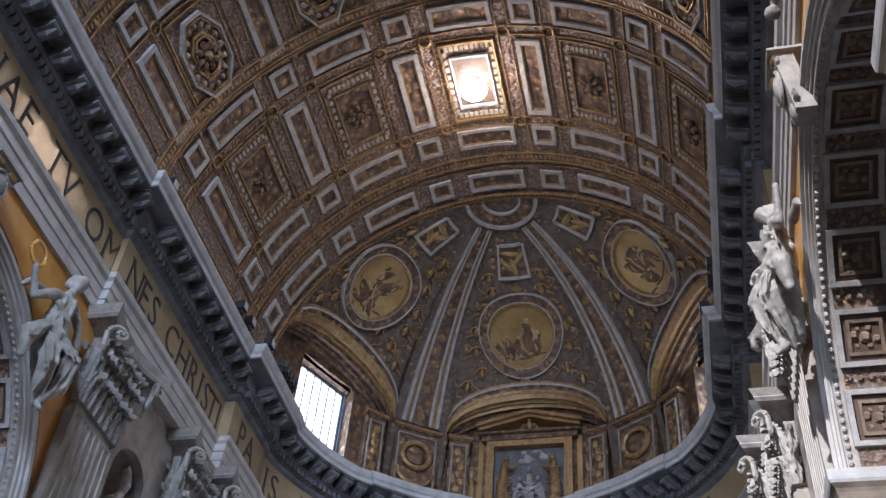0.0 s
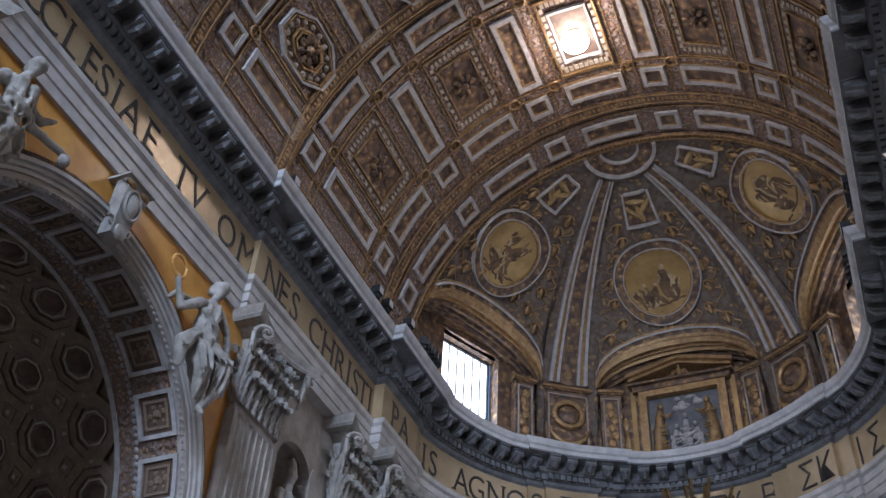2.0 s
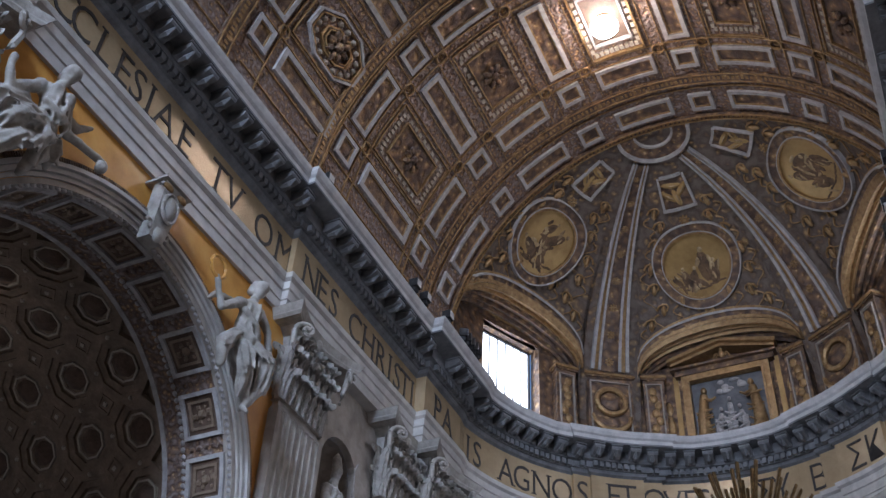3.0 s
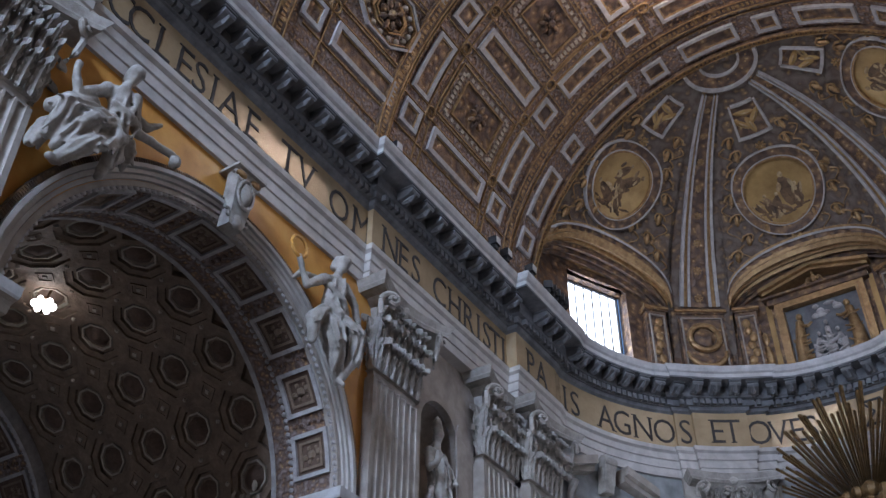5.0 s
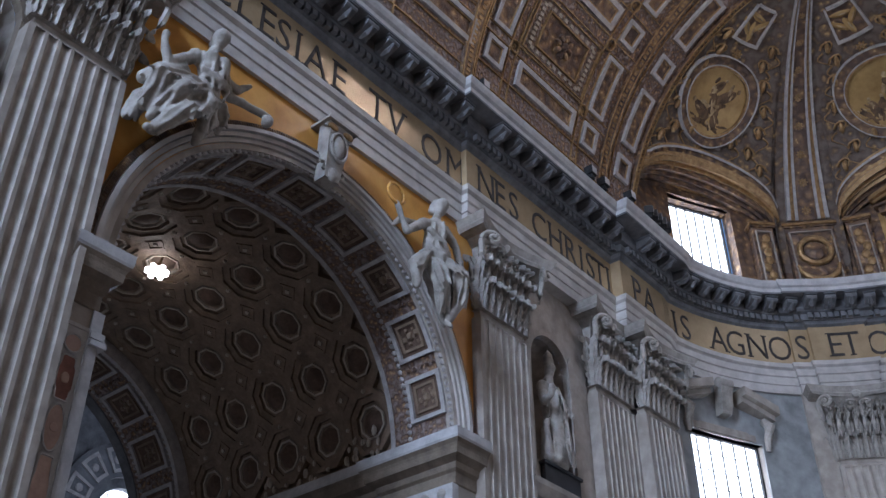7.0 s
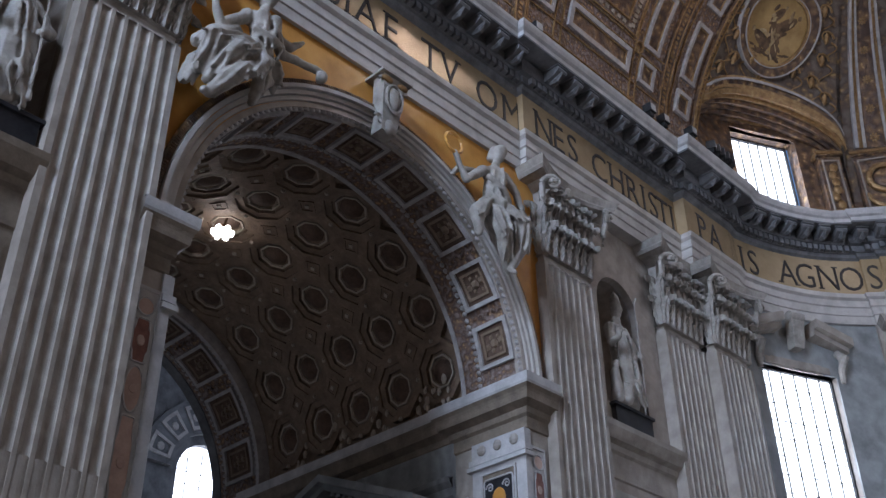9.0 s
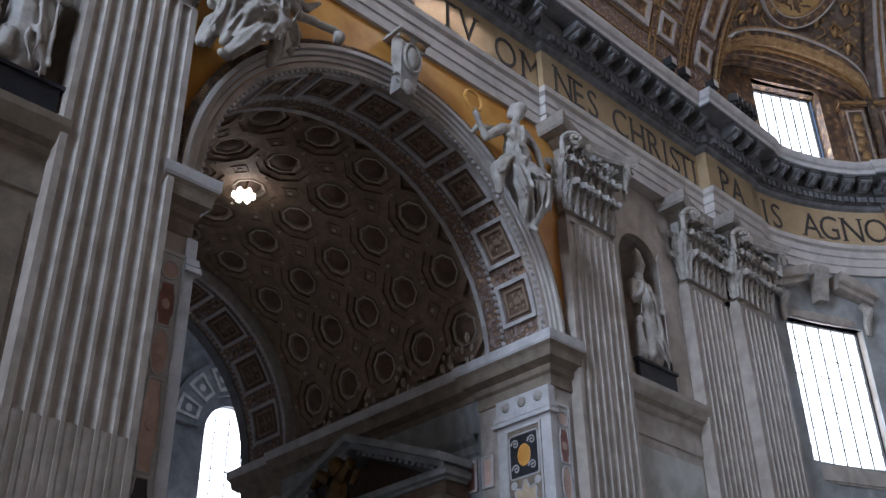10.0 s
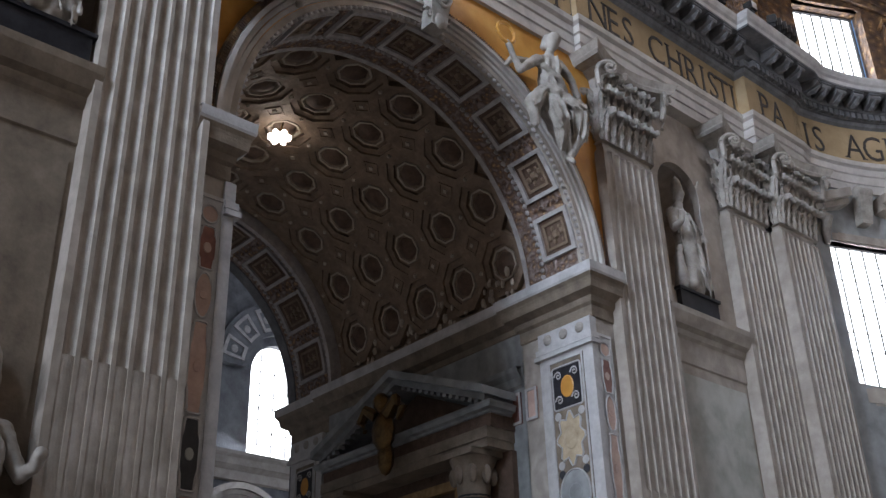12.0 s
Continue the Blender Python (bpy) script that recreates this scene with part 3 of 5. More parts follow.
holed(m, 43, 90, 32, 42, AZ_TOP - 2.15 * DEG, AZ_TOP + 2.15 * DEG, 33.0, 38.9, 0.9, apse, seg=0.4)
struct("wall_lunettes", m, GILT_FIGURE, "gilded and painted wall under the half dome", "wall", True)

# entablature: one path along both walls and round the apse
HALF = [(-12.4, -14), (-12.4, 11.0), (-12.7, 11.0), (-12.7, 26.0), (-12.4, 26.0), (-12.4, 37.1), (-11.85, 37.1), (-11.85, 41.1)]
ARC = [(12.15, a) for a in np.linspace(-81, -51, 11)] + [(12.15, -44.8)] + [(11.95, -44.8), (11.95, -40.2)] + [(11.7, a) for a in np.linspace(-40.2, -25.8, 6)] + [(11.95, -25.8), (11.95, -20.7)] + [(12.15, -20.7)] + [(12.15, a) for a in np.linspace(-14, 0, 6)]
arc = [tuple(az_point(r, a, 0)[:2]) for r, a in ARC]
left = HALF + arc
PATH = left + [(-x, y) for x, y in reversed(left[:-1])]
ARCHITRAVE = [(-0.6, 26.95), (0.0, 26.95), (0.0, 27.4), (0.06, 27.43), (0.06, 27.85), (0.13, 27.9), (0.13, 28.25), (0.26, 28.36), (0.3, 28.58), (0.0, 28.64)]
struct("trim_architrave", Mesher().sweep(PATH, ARCHITRAVE), PALE_MARBLE, "veined grey marble architrave", "architrave")
struct("trim_frieze", Mesher().sweep(PATH, [(0.0, 28.6), (0.0, 30.8)]), FRIEZE_GOLD, "gold mosaic frieze", "frieze")
CORN = [(0.0, 30.75), (0.16, 30.85), (0.22, 31.02), (0.34, 31.02), (0.34, 31.38), (0.55, 31.42), (0.62, 31.58), (0.62, 32.02), (1.5, 32.02), (1.5, 32.16)]
# underside coloured dark in place of shade; the lip stays pale
struct("trim_cornice", Mesher().sweep(PATH, CORN), CORNICE, "grey stone cornice, the shade under its lip put into the colour", "cornice")
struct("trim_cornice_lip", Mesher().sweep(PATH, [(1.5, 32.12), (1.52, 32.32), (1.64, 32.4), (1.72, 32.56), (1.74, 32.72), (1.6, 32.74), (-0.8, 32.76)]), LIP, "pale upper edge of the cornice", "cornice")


def along(path, step, inset):
    """Points, and the way along the wall, at even steps of a plan path; short returns are skipped."""
    carry = step / 2
    for (x0, y0), (x1, y1) in zip(path, path[1:]):
        a, b = Vector((x0, y0)), Vector((x1, y1))
        ln = (b - a).length
        if ln < 0.35:
            continue
        t = (b - a) / ln
        turn = math.degrees(math.atan2(t.y, t.x))
        if ln > 3:
            n = max(1, round((ln - 2 * inset) / step))
            for i in range(n):
                yield a + t * (inset + (ln - 2 * inset) * (i + 0.5) / n), turn
            carry = step / 2
            continue
        while carry < ln:
            yield a + t * carry, turn
            carry += step
        carry -= ln


# brackets and dentils under the cornice
br = Mesher().bent(-0.27, 0.27, 0.6, 1.36, 0, 1, lambda x, y, t: Vector((x, y, 31.5 + 0.2 * ((y - 0.6) / 0.76) ** 2 if t < 0.5 else 31.98)), 1, 5)
br.tube([(-0.29, 1.3, 31.82), (0.29, 1.3, 31.82)], 0.14, 8).tube([(-0.29, 0.72, 31.6), (0.29, 0.72, 31.6)], 0.13, 8).box(-0.33, 0.33, 0.6, 1.45, 31.95, 32.03)
br.tube([(0, 0.75, 31.5), (0, 1.1, 31.5), (0, 1.38, 31.72)], [0.1, 0.15, 0.06], 6)
bracket_mesh = br.make("bracket", True)
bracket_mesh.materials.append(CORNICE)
cornice = bpy.data.objects["trim_cornice"]
dent = Mesher()
for p, a in along(PATH, 1.12, 0.5):
    if p.y > 8:
        part("bracket", bracket_mesh, None, cornice, m=pose(p.x, p.y, 0, 0, 0, a + 180))
for p, a in along(PATH, 0.36, 0.0):
    if p.y > 9:
        dent.box(-0.12, 0.12, 0.3, 0.56, 31.05, 31.36, pose(p.x, p.y, 0, 0, 0, a + 180))
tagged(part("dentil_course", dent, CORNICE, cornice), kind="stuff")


def side_wall(sx):
    """Nave wall of one side: arch bay, statue bays, and the passage behind the arch."""
    wall = lambda u, z, d: Vector((sx * (X_WALL - d), u, z))
    inner = lambda u, z, d: Vector((sx * (X_WALL + 0.1 - d), u, z))
    tag = "west" if sx < 0 else "east"
    m = Mesher()
    holed(m, 10.3, 26.9, AZ, 28, AY - AR, AY + AR, AZ, AZ, 0.3, wall, True, 40)
    struct("wall_spandrel_" + tag, m, YELLOW, "orange-yellow marble spandrels over the arch", "wall")
    m = Mesher()
    for a, b in ((10.3, AY - AR), (AY + AR, 26.9)):
        m.bent(a, b, 0, AZ, -3.4, 0, wall)
    struct("wall_pier_" + tag, m, MARBLE, "pale marble piers beside the arch", "wall")
    # statue bays
    for y0, y1, c in ((29.6, 34.9, 32.1), (2.3, 7.6, 6.0), (-9, -1, -5)):
        m = Mesher()
        holed(m, y0, y1, 17.3, 28, c - 1.4, c + 1.4, 18.5, 23.1, 0.35, inner, True, 16)
        m.bent(y0, y1, 0, 15.3, -0.4, 0, inner)
        # the near bays take a darker, browner stone
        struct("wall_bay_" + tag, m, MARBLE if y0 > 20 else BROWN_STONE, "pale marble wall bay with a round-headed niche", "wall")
        m = Mesher()
        f = lambda x, y, z: Vector((sx * (X_WALL + 0.45 + y), c + x, z))
        m.lathe([(1.4, 18.5), (1.4, 23.1)], f, 16, 0, math.pi)
        for k in range(6):
            t0, t1 = k * math.pi / 12, (k + 1) * math.pi / 12
            m.lathe([(1.4 * math.cos(t0), 23.1 + 1.4 * math.sin(t0)), (1.4 * math.cos(t1), 23.1 + 1.4 * math.sin(t1))], f, 16, 0, math.pi)
        m.add([f(-1.4, 0, 18.5), f(1.4, 0, 18.5), f(1.4, 1.5, 18.5), f(-1.4, 1.5, 18.5)], [(0, 1, 2, 3)])
        struct("niche_" + tag, m, TRAVERTINE, "shadowed round-headed statue niche", "niche", True)
        q = [(sx * (X_WALL + 0.1), y0), (sx * (X_WALL + 0.1), y1)]
        if sx > 0:
            q.reverse()
        m = Mesher().sweep(q, [(0, 15.3), (0.06, 15.35), (0.06, 16.3), (0.15, 16.4), (0.2, 16.6), (0.42, 16.7), (0.5, 16.85), (0.62, 17.1), (0.66, 17.3), (0, 17.34)])
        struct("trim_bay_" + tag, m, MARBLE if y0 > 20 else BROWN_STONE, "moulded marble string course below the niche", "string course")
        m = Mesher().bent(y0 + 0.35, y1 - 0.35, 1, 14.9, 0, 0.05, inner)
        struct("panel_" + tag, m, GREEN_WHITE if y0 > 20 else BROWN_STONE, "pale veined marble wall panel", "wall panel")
    # walls and vault of the passage
    XB = 31.5
    m = Mesher()
    for yy, e in ((AY - AR, -1), (AY + AR, 1)):
        y0, y1 = (yy - 1.2, yy) if e < 0 else (yy, yy + 1.2)
        a, b = sorted((sx * 16.2, sx * XB))
        a2, b2 = sorted((sx * 16.2, sx * 28.2))
        m.box(a2, b2, y0, y1, 0, AZ)
        a2, b2 = sorted((sx * 28.2, sx * XB))
        m.box(a2, b2, y0 + e * 0.35, y1 + e * 0.35, 0, AZ)
    struct("wall_passage_" + tag, m, SLATE, "dim stone side walls of the passage", "wall")
    barrel = lambda th, x, d: Vector((sx * x, AY + (AR - d) * math.sin(radians(th)), AZ + (AR - d) * math.cos(radians(th))))
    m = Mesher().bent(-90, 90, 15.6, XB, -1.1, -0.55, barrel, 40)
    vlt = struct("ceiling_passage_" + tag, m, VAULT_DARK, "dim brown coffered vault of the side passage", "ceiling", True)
    fr, gd, pn, oc, brn = Mesher(), Mesher(), Mesher(), Mesher(), Mesher()
    for x0, x1, dd in ((X_WALL + 0.03, 15.65, 0.02), (28.2, 31.4, -0.35)):
        gd.bent(-90, 90, x0, x1, -0.6, dd, barrel, 40)
    for xc, hw, dd in ((13.88, 0.8, 0.02), (29.85, 1.05, -0.35)):
        for k in range(-4, 5):
            th = k * 18.8
            hu = math.degrees(0.84 / AR)
            fr.ring(th - hu, th + hu, xc - hw, xc + hw, 1.25, 0.16, dd, dd + 0.14, barrel)
            pn.ring(th - hu * 0.62, th + hu * 0.62, xc - hw * 0.62, xc + hw * 0.62, 0.8, 0.1, dd, dd + 0.1, barrel)
            for bx, by, br_ in ((0, 0, 0.2), (2, 0.1, 0.13), (-2, 0.1, 0.13), (0.5, 0.3, 0.15), (-0.5, -0.32, 0.17), (2, -0.25, 0.1), (-2, -0.2, 0.1)):
                pn.blob((0, 0, 0), (br_, br_, br_), lambda x, y, z: barrel(th + bx, xc + by, dd - 0.02) + Vector((x, y, z)), 6, 4)
            brn.bent(th - hu + 1.25, th + hu - 1.25, xc - hw + 0.16, xc + hw - 0.16, dd, dd + 0.03, barrel, 2)
        for k in range(-4, 4):
            for bx in (-0.6, -0.3, 0.0, 0.3, 0.6):
                gd.blob((0, 0, 0), (0.12, 0.12, 0.1), lambda x, y, z: barrel((k + 0.5) * 18.8, xc + bx, dd) + Vector((x, y, z)), 6, 4)
        for k in range(86):
            th = -88 + k * 176 / 85
            for e in (-1, 1):
                oc.blob((0, 0, 0), (0.09, 0.13, 0.1), lambda x, y, z: barrel(th, xc + e * (hw + 0.17), dd + 0.02) + Vector((x, y, z)), 5, 4)
    for e in (15.68, 28.15):
        fr.bent(-90, 90, e - 0.1, e + 0.1, -0.6, 0.05, barrel, 40)
    # rows of octagonal coffers
    lat, rose, pale = Mesher(), Mesher(), Mesher()
    for i in range(5):
        xc = 17.05 + 2.34 * i
        for k in range(-4, 5):
            th = k * 18.7
            for r0, r1, d1, mesh in ((0.84, 1.005, -0.3, lat), (0.62, 0.84, -0.4, lat), (0.45, 0.51, -0.44, pale)):
                for s in range(8):
                    a0, a1 = radians(22.5 + 45 * s), radians(67.5 + 45 * s)
                    q = lambda r, t, d: barrel(th + math.degrees(1.342 * r * (math.cos(a0) * (1 - t) + math.cos(a1) * t) / 7.6), xc + 1.26 * r * (math.sin(a0) * (1 - t) + math.sin(a1) * t), d)
                    mesh.bent(r0, r1, 0, 1, -0.6, d1, q, 1, 1)
            q = lambda x, y, z: barrel(th + math.degrees(x / 7.6), xc + y, -0.55 + z)
            rose.lathe([(0.5, 0.0), (0.36, 0.1), (0.18, 0.16), (0.0, 0.2)], q, 8)
            if i < 4 and k < 4:
                q = lambda x, y, d: barrel(th + 9.35 + math.degrees((x - y) * 0.707 * 1.06 / 7.6), xc + 1.17 + (x + y) * 0.707 * 0.96, d)
                lat.bent(-0.51, 0.51, -0.51, 0.51, -0.6, -0.3, q, 1)
                lat.ring(-0.3, 0.3, -0.3, 0.3, 0.08, 0.08, -0.3, -0.25, q, 1)
                pale.bent(-0.08, 0.08, -0.08, 0.08, -0.3, -0.24, q, 1)
            # leafy buds on the lattice
            for e, f in ((0, 1), (1, 0)):
                q = lambda x, y, z: barrel(th + math.degrees(1.24 * e / 7.6), xc + 1.13 * f, -0.3) + Vector((x, y, z))
                pale.blob((0, 0, 0), (0.1, 0.1, 0.1), q, 5, 4)
    # leafy stucco sprays along the springing
    random.seed(21)
    for e in (-1, 1):
        for i in range(5):
            for k in range(9):
                th, x = e * random.uniform(77, 88.5), 18.22 + 2.34 * i + random.uniform(-0.5, 0.5) - 2.34 * (i == 4) * 4.5
                sz = random.uniform(0.06, 0.13)
                pale.blob((0, 0, 0), (sz, sz * 0.8, sz * 1.7), lambda a, b, c: barrel(th, x, -0.27) + Vector((a, b, c)), 6, 4)
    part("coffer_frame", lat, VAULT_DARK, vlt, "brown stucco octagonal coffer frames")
    part("white_frame", fr, STUCCO, vlt, "white stucco square frames")
    part("gilded_band", gd, GILT_GROUND, vlt, "gilded soffit bands")
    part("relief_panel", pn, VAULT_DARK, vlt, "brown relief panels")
    part("panel_ground", brn, BROWN, vlt, "dark brown panel grounds")
    part("pale_ring", pale, VAULT_PALE, vlt, "pale inner rings and leafy sprays of the coffers")
    part("pearl_row", oc, STUCCO, vlt, "rows of small stucco buds", True)
    part("coffer_rosette", rose, BROWN, vlt, "dark bronze coffer rosettes", True)
    # archivolt round the opening
    m = Mesher()
    arch = lambda th, r, d: Vector((sx * (X_WALL - d), AY + r * math.sin(radians(th)), AZ + r * math.cos(radians(th))))
    m.bent(-90, 90, 7.06, 7.25, -0.3, 0.04, arch, 48)
    av = struct("archivolt_" + tag, m, MARBLE, "grey marble stepped archivolt", "archivolt", True)
    for r0, r1, d in ((7.28, 7.42, 0.11), (7.45, 7.6, 0.19), (7.63, 7.78, 0.3)):
        part("fascia", Mesher().bent(-90, 90, r0, r1, -0.3, d, arch, 48), PALE_MARBLE, av, "", True)
    g = Mesher().bent(-90, 90, 7.79, 8.02, -0.05, 0.16, arch, 48)
    for k in range(240):
        g.bent(-89.6 + k * 0.75, -89.2 + k * 0.75, 7.82, 7.98, 0.1, 0.23, arch, 1)
    part("gilded_border", g, GILT_FIGURE, av, "dark gilded leaf border")
    # impost cornice returning into the passage
    for e in (-1, 1):
        yy = AY + e * AR
        path = [(sx * (X_WALL - 0.02), yy + e * 1.2), (sx * (X_WALL - 0.02), yy), (sx * 16.2, yy), (sx * 16.2, yy + e * 0.12), (sx * 28.2, yy + e * 0.12), (sx * 28.2, yy + e * 0.35), (sx * XB, yy + e * 0.35), (sx * XB, yy + e * 1.6)]
        if sx * e < 0:
            path.reverse()
        pr = [(0, 15.75), (0.05, 15.8), (0.05, 16.2), (0.16, 16.3), (0.2, 16.5), (0.5, 16.66), (0.54, 16.9), (0.58, 17.0), (0.68, 17.12), (0.72, 17.2), (0.74, 17.5), (0, 17.54)]
        pr = [(o * (0.68 if e < 0 else 0.95), z) for o, z in pr]
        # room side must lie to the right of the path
        # lit lip and shaded body are put into the colour as two stones
        struct("trim_impost_" + tag, Mesher().sweep(path, pr[:-3]), BROWN_STONE, "projecting impost cornice of the arch, browned for the shade below", "impost")
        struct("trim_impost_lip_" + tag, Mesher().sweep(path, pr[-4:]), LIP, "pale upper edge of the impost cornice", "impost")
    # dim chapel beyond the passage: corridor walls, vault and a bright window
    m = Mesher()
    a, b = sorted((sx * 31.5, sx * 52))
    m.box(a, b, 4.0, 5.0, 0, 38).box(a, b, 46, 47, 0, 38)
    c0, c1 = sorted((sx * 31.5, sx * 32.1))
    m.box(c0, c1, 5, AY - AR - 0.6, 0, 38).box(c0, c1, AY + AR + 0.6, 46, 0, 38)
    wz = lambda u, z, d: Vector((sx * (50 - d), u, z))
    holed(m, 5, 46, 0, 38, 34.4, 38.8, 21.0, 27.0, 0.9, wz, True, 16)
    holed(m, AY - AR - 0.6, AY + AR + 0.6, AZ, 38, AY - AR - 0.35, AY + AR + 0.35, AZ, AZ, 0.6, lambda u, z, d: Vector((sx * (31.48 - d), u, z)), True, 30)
    # the chapel's dimness is put into the walls by this dark stone
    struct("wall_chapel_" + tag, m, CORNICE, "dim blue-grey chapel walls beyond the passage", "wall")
    pth = [(sx * 49.9, 8), (sx * 49.9, 45)]
    if sx > 0:
        pth.reverse()
    struct("trim_chapel_" + tag, Mesher().sweep(pth, [(0, 19.2), (0.15, 19.3), (0.15, 19.9), (0.5, 20.2), (0.6, 20.6), (0.75, 20.8), (0.8, 21.0), (0, 21.1)]), MARBLE, "pale cornice under the chapel window", "cornice")
    g = Mesher()
    for r0, r1, d in ((2.7, 3.0, 0.2), (3.0, 3.3, 0.35), (3.3, 3.7, 0.6)):
        g.bent(-90, 90, r0, r1, 0, d, lambda th, r, d: Vector((sx * (49.9 - d), 34.0 + r * math.sin(radians(th)), 15.4 + r * math.cos(radians(th)))), 24)
    struct("archivolt_chapel_" + tag, g, MARBLE, "pale round arch moulding of the chapel", "archivolt", True)
    # coffered arch band round the window
    ring = lambda th, r, d: Vector((sx * (49.9 - d), 36.6 + r * math.sin(radians(th)), 26.9 + r * math.cos(radians(th))))
    band = Mesher().bent(-90, 90, 2.9, 5.2, 0, 0.5, ring, 30)
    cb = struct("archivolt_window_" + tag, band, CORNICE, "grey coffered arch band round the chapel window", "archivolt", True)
    fr = Mesher()
    for k in range(7):
        fr.ring(-84 + 26 * k, -66 + 26 * k, 3.2, 4.9, 3.0, 0.25, 0.5, 0.62, ring)
        fr.blob((0, 0, 0), (0.12, 0.3, 0.3), lambda x, y, z: ring(-75 + 26 * k, 4.05, 0.5) + Vector((x, y, z)), 7, 5)
    part("white_frame", fr, STUCCO, cb, "pale coffer frames with rosettes")
    bv = lambda th, x, d: Vector((sx * x, 25.5 + (20.5 - d) * math.sin(radians(th)), 24 + (13 - d) * math.cos(radians(th))))
    m = Mesher().bent(-90, 90, 31.6, 51, -0.5, 0, bv, 24)
    cv = struct("ceiling_chapel_" + tag, m, SLATE, "dim grey coffered chapel vault", "ceiling", True)
    fr = Mesher()
    for k in range(-6, 7):
        for x in (36, 40, 44, 48):
            fr.ring(k * 11 - 4, k * 11 + 4, x - 1.4, x + 1.4, 0.8, 0.28, 0, 0.25, bv)
    part("white_frame", fr, STUCCO, cv, "pale coffer frames")


side_wall(-1)
side_wall(1)


# ---- pilasters with their capitals ----
W_PIL = 3.1


def leaf_mesh(h, w, rc):
    """A lobed leaf that rises, swells and curls over at the tip."""
    m, nu, nv = Mesher(), 8, 22
    p = []
    for j in range(nv + 1):
        t = j / nv
        if t < 0.66:
            k = t / 0.66
            out, z = 0.06 + 0.2 * k * k, (h - rc) * k
        else:
            a = (t - 0.66) / 0.34 * radians(205)
            out, z = 0.26 + rc * (1 - math.cos(a)), (h - rc) + rc * math.sin(a)
        half = w * 0.5 * (0.6 + 0.4 * math.sin(math.pi * min(t / 0.8, 1))) * (1 if t < 0.75 else 1 - (t - 0.75) * 2.6) * (0.62 + 0.38 * abs(math.sin(t * 4.5 * math.pi)))
        for i in range(nu + 1):
            s = -1 + 2 * i / nu
            p.append((s * half, out - 0.16 * s * s + 0.045 * math.cos(s * 9) + 0.06 * math.sin(t * 34 + 3.5 * abs(s)) * abs(s), z))
    k = nu + 1
    f = [(j * k + i, j * k + i + 1, (j + 1) * k + i + 1, (j + 1) * k + i) for j in range(nv) for i in range(nu)]
    n = len(p)
    p += [(x * 0.98, y - 0.06, z - 0.02) for x, y, z in p]
    f += [tuple(reversed([q + n for q in a])) for a in f]
    rim = [i for i in range(k)] + [j * k + nu for j in range(1, nv + 1)] + [nv * k + i for i in reversed(range(nu))] + [j * k for j in reversed(range(1, nv))]
    f += [(a, b, b + n, a + n) for a, b in zip(rim, rim[1:] + rim[:1])]
    return m.add(p, f)


LEAF_LOW = leaf_mesh(1.3, 0.5, 0.19).make("leaf", True)
LEAF_HIGH = leaf_mesh(2.3, 0.48, 0.21).make("leaf", True)
LEAF_TOP = leaf_mesh(0.85, 0.3, 0.13).make("leaf", True)
sp = Mesher()
sp.tube([(0.46 * math.exp(-0.2 * k * 0.5) * math.cos(k * 0.5), 0.06 * k * 0.2, 0.46 * math.exp(-0.2 * k * 0.5) * math.sin(k * 0.5)) for k in range(26)], [0.12 - 0.003 * k for k in range(26)], 6)
sp.tube([(0.46, 0, 0), (0.42, -0.1, -0.6), (0.2, -0.2, -1.2)], [0.12, 0.12, 0.08], 6)
VOLUTE = sp.make("volute", True)
for me in (LEAF_LOW, LEAF_HIGH, LEAF_TOP, VOLUTE):
    me.materials.append(STATUE)


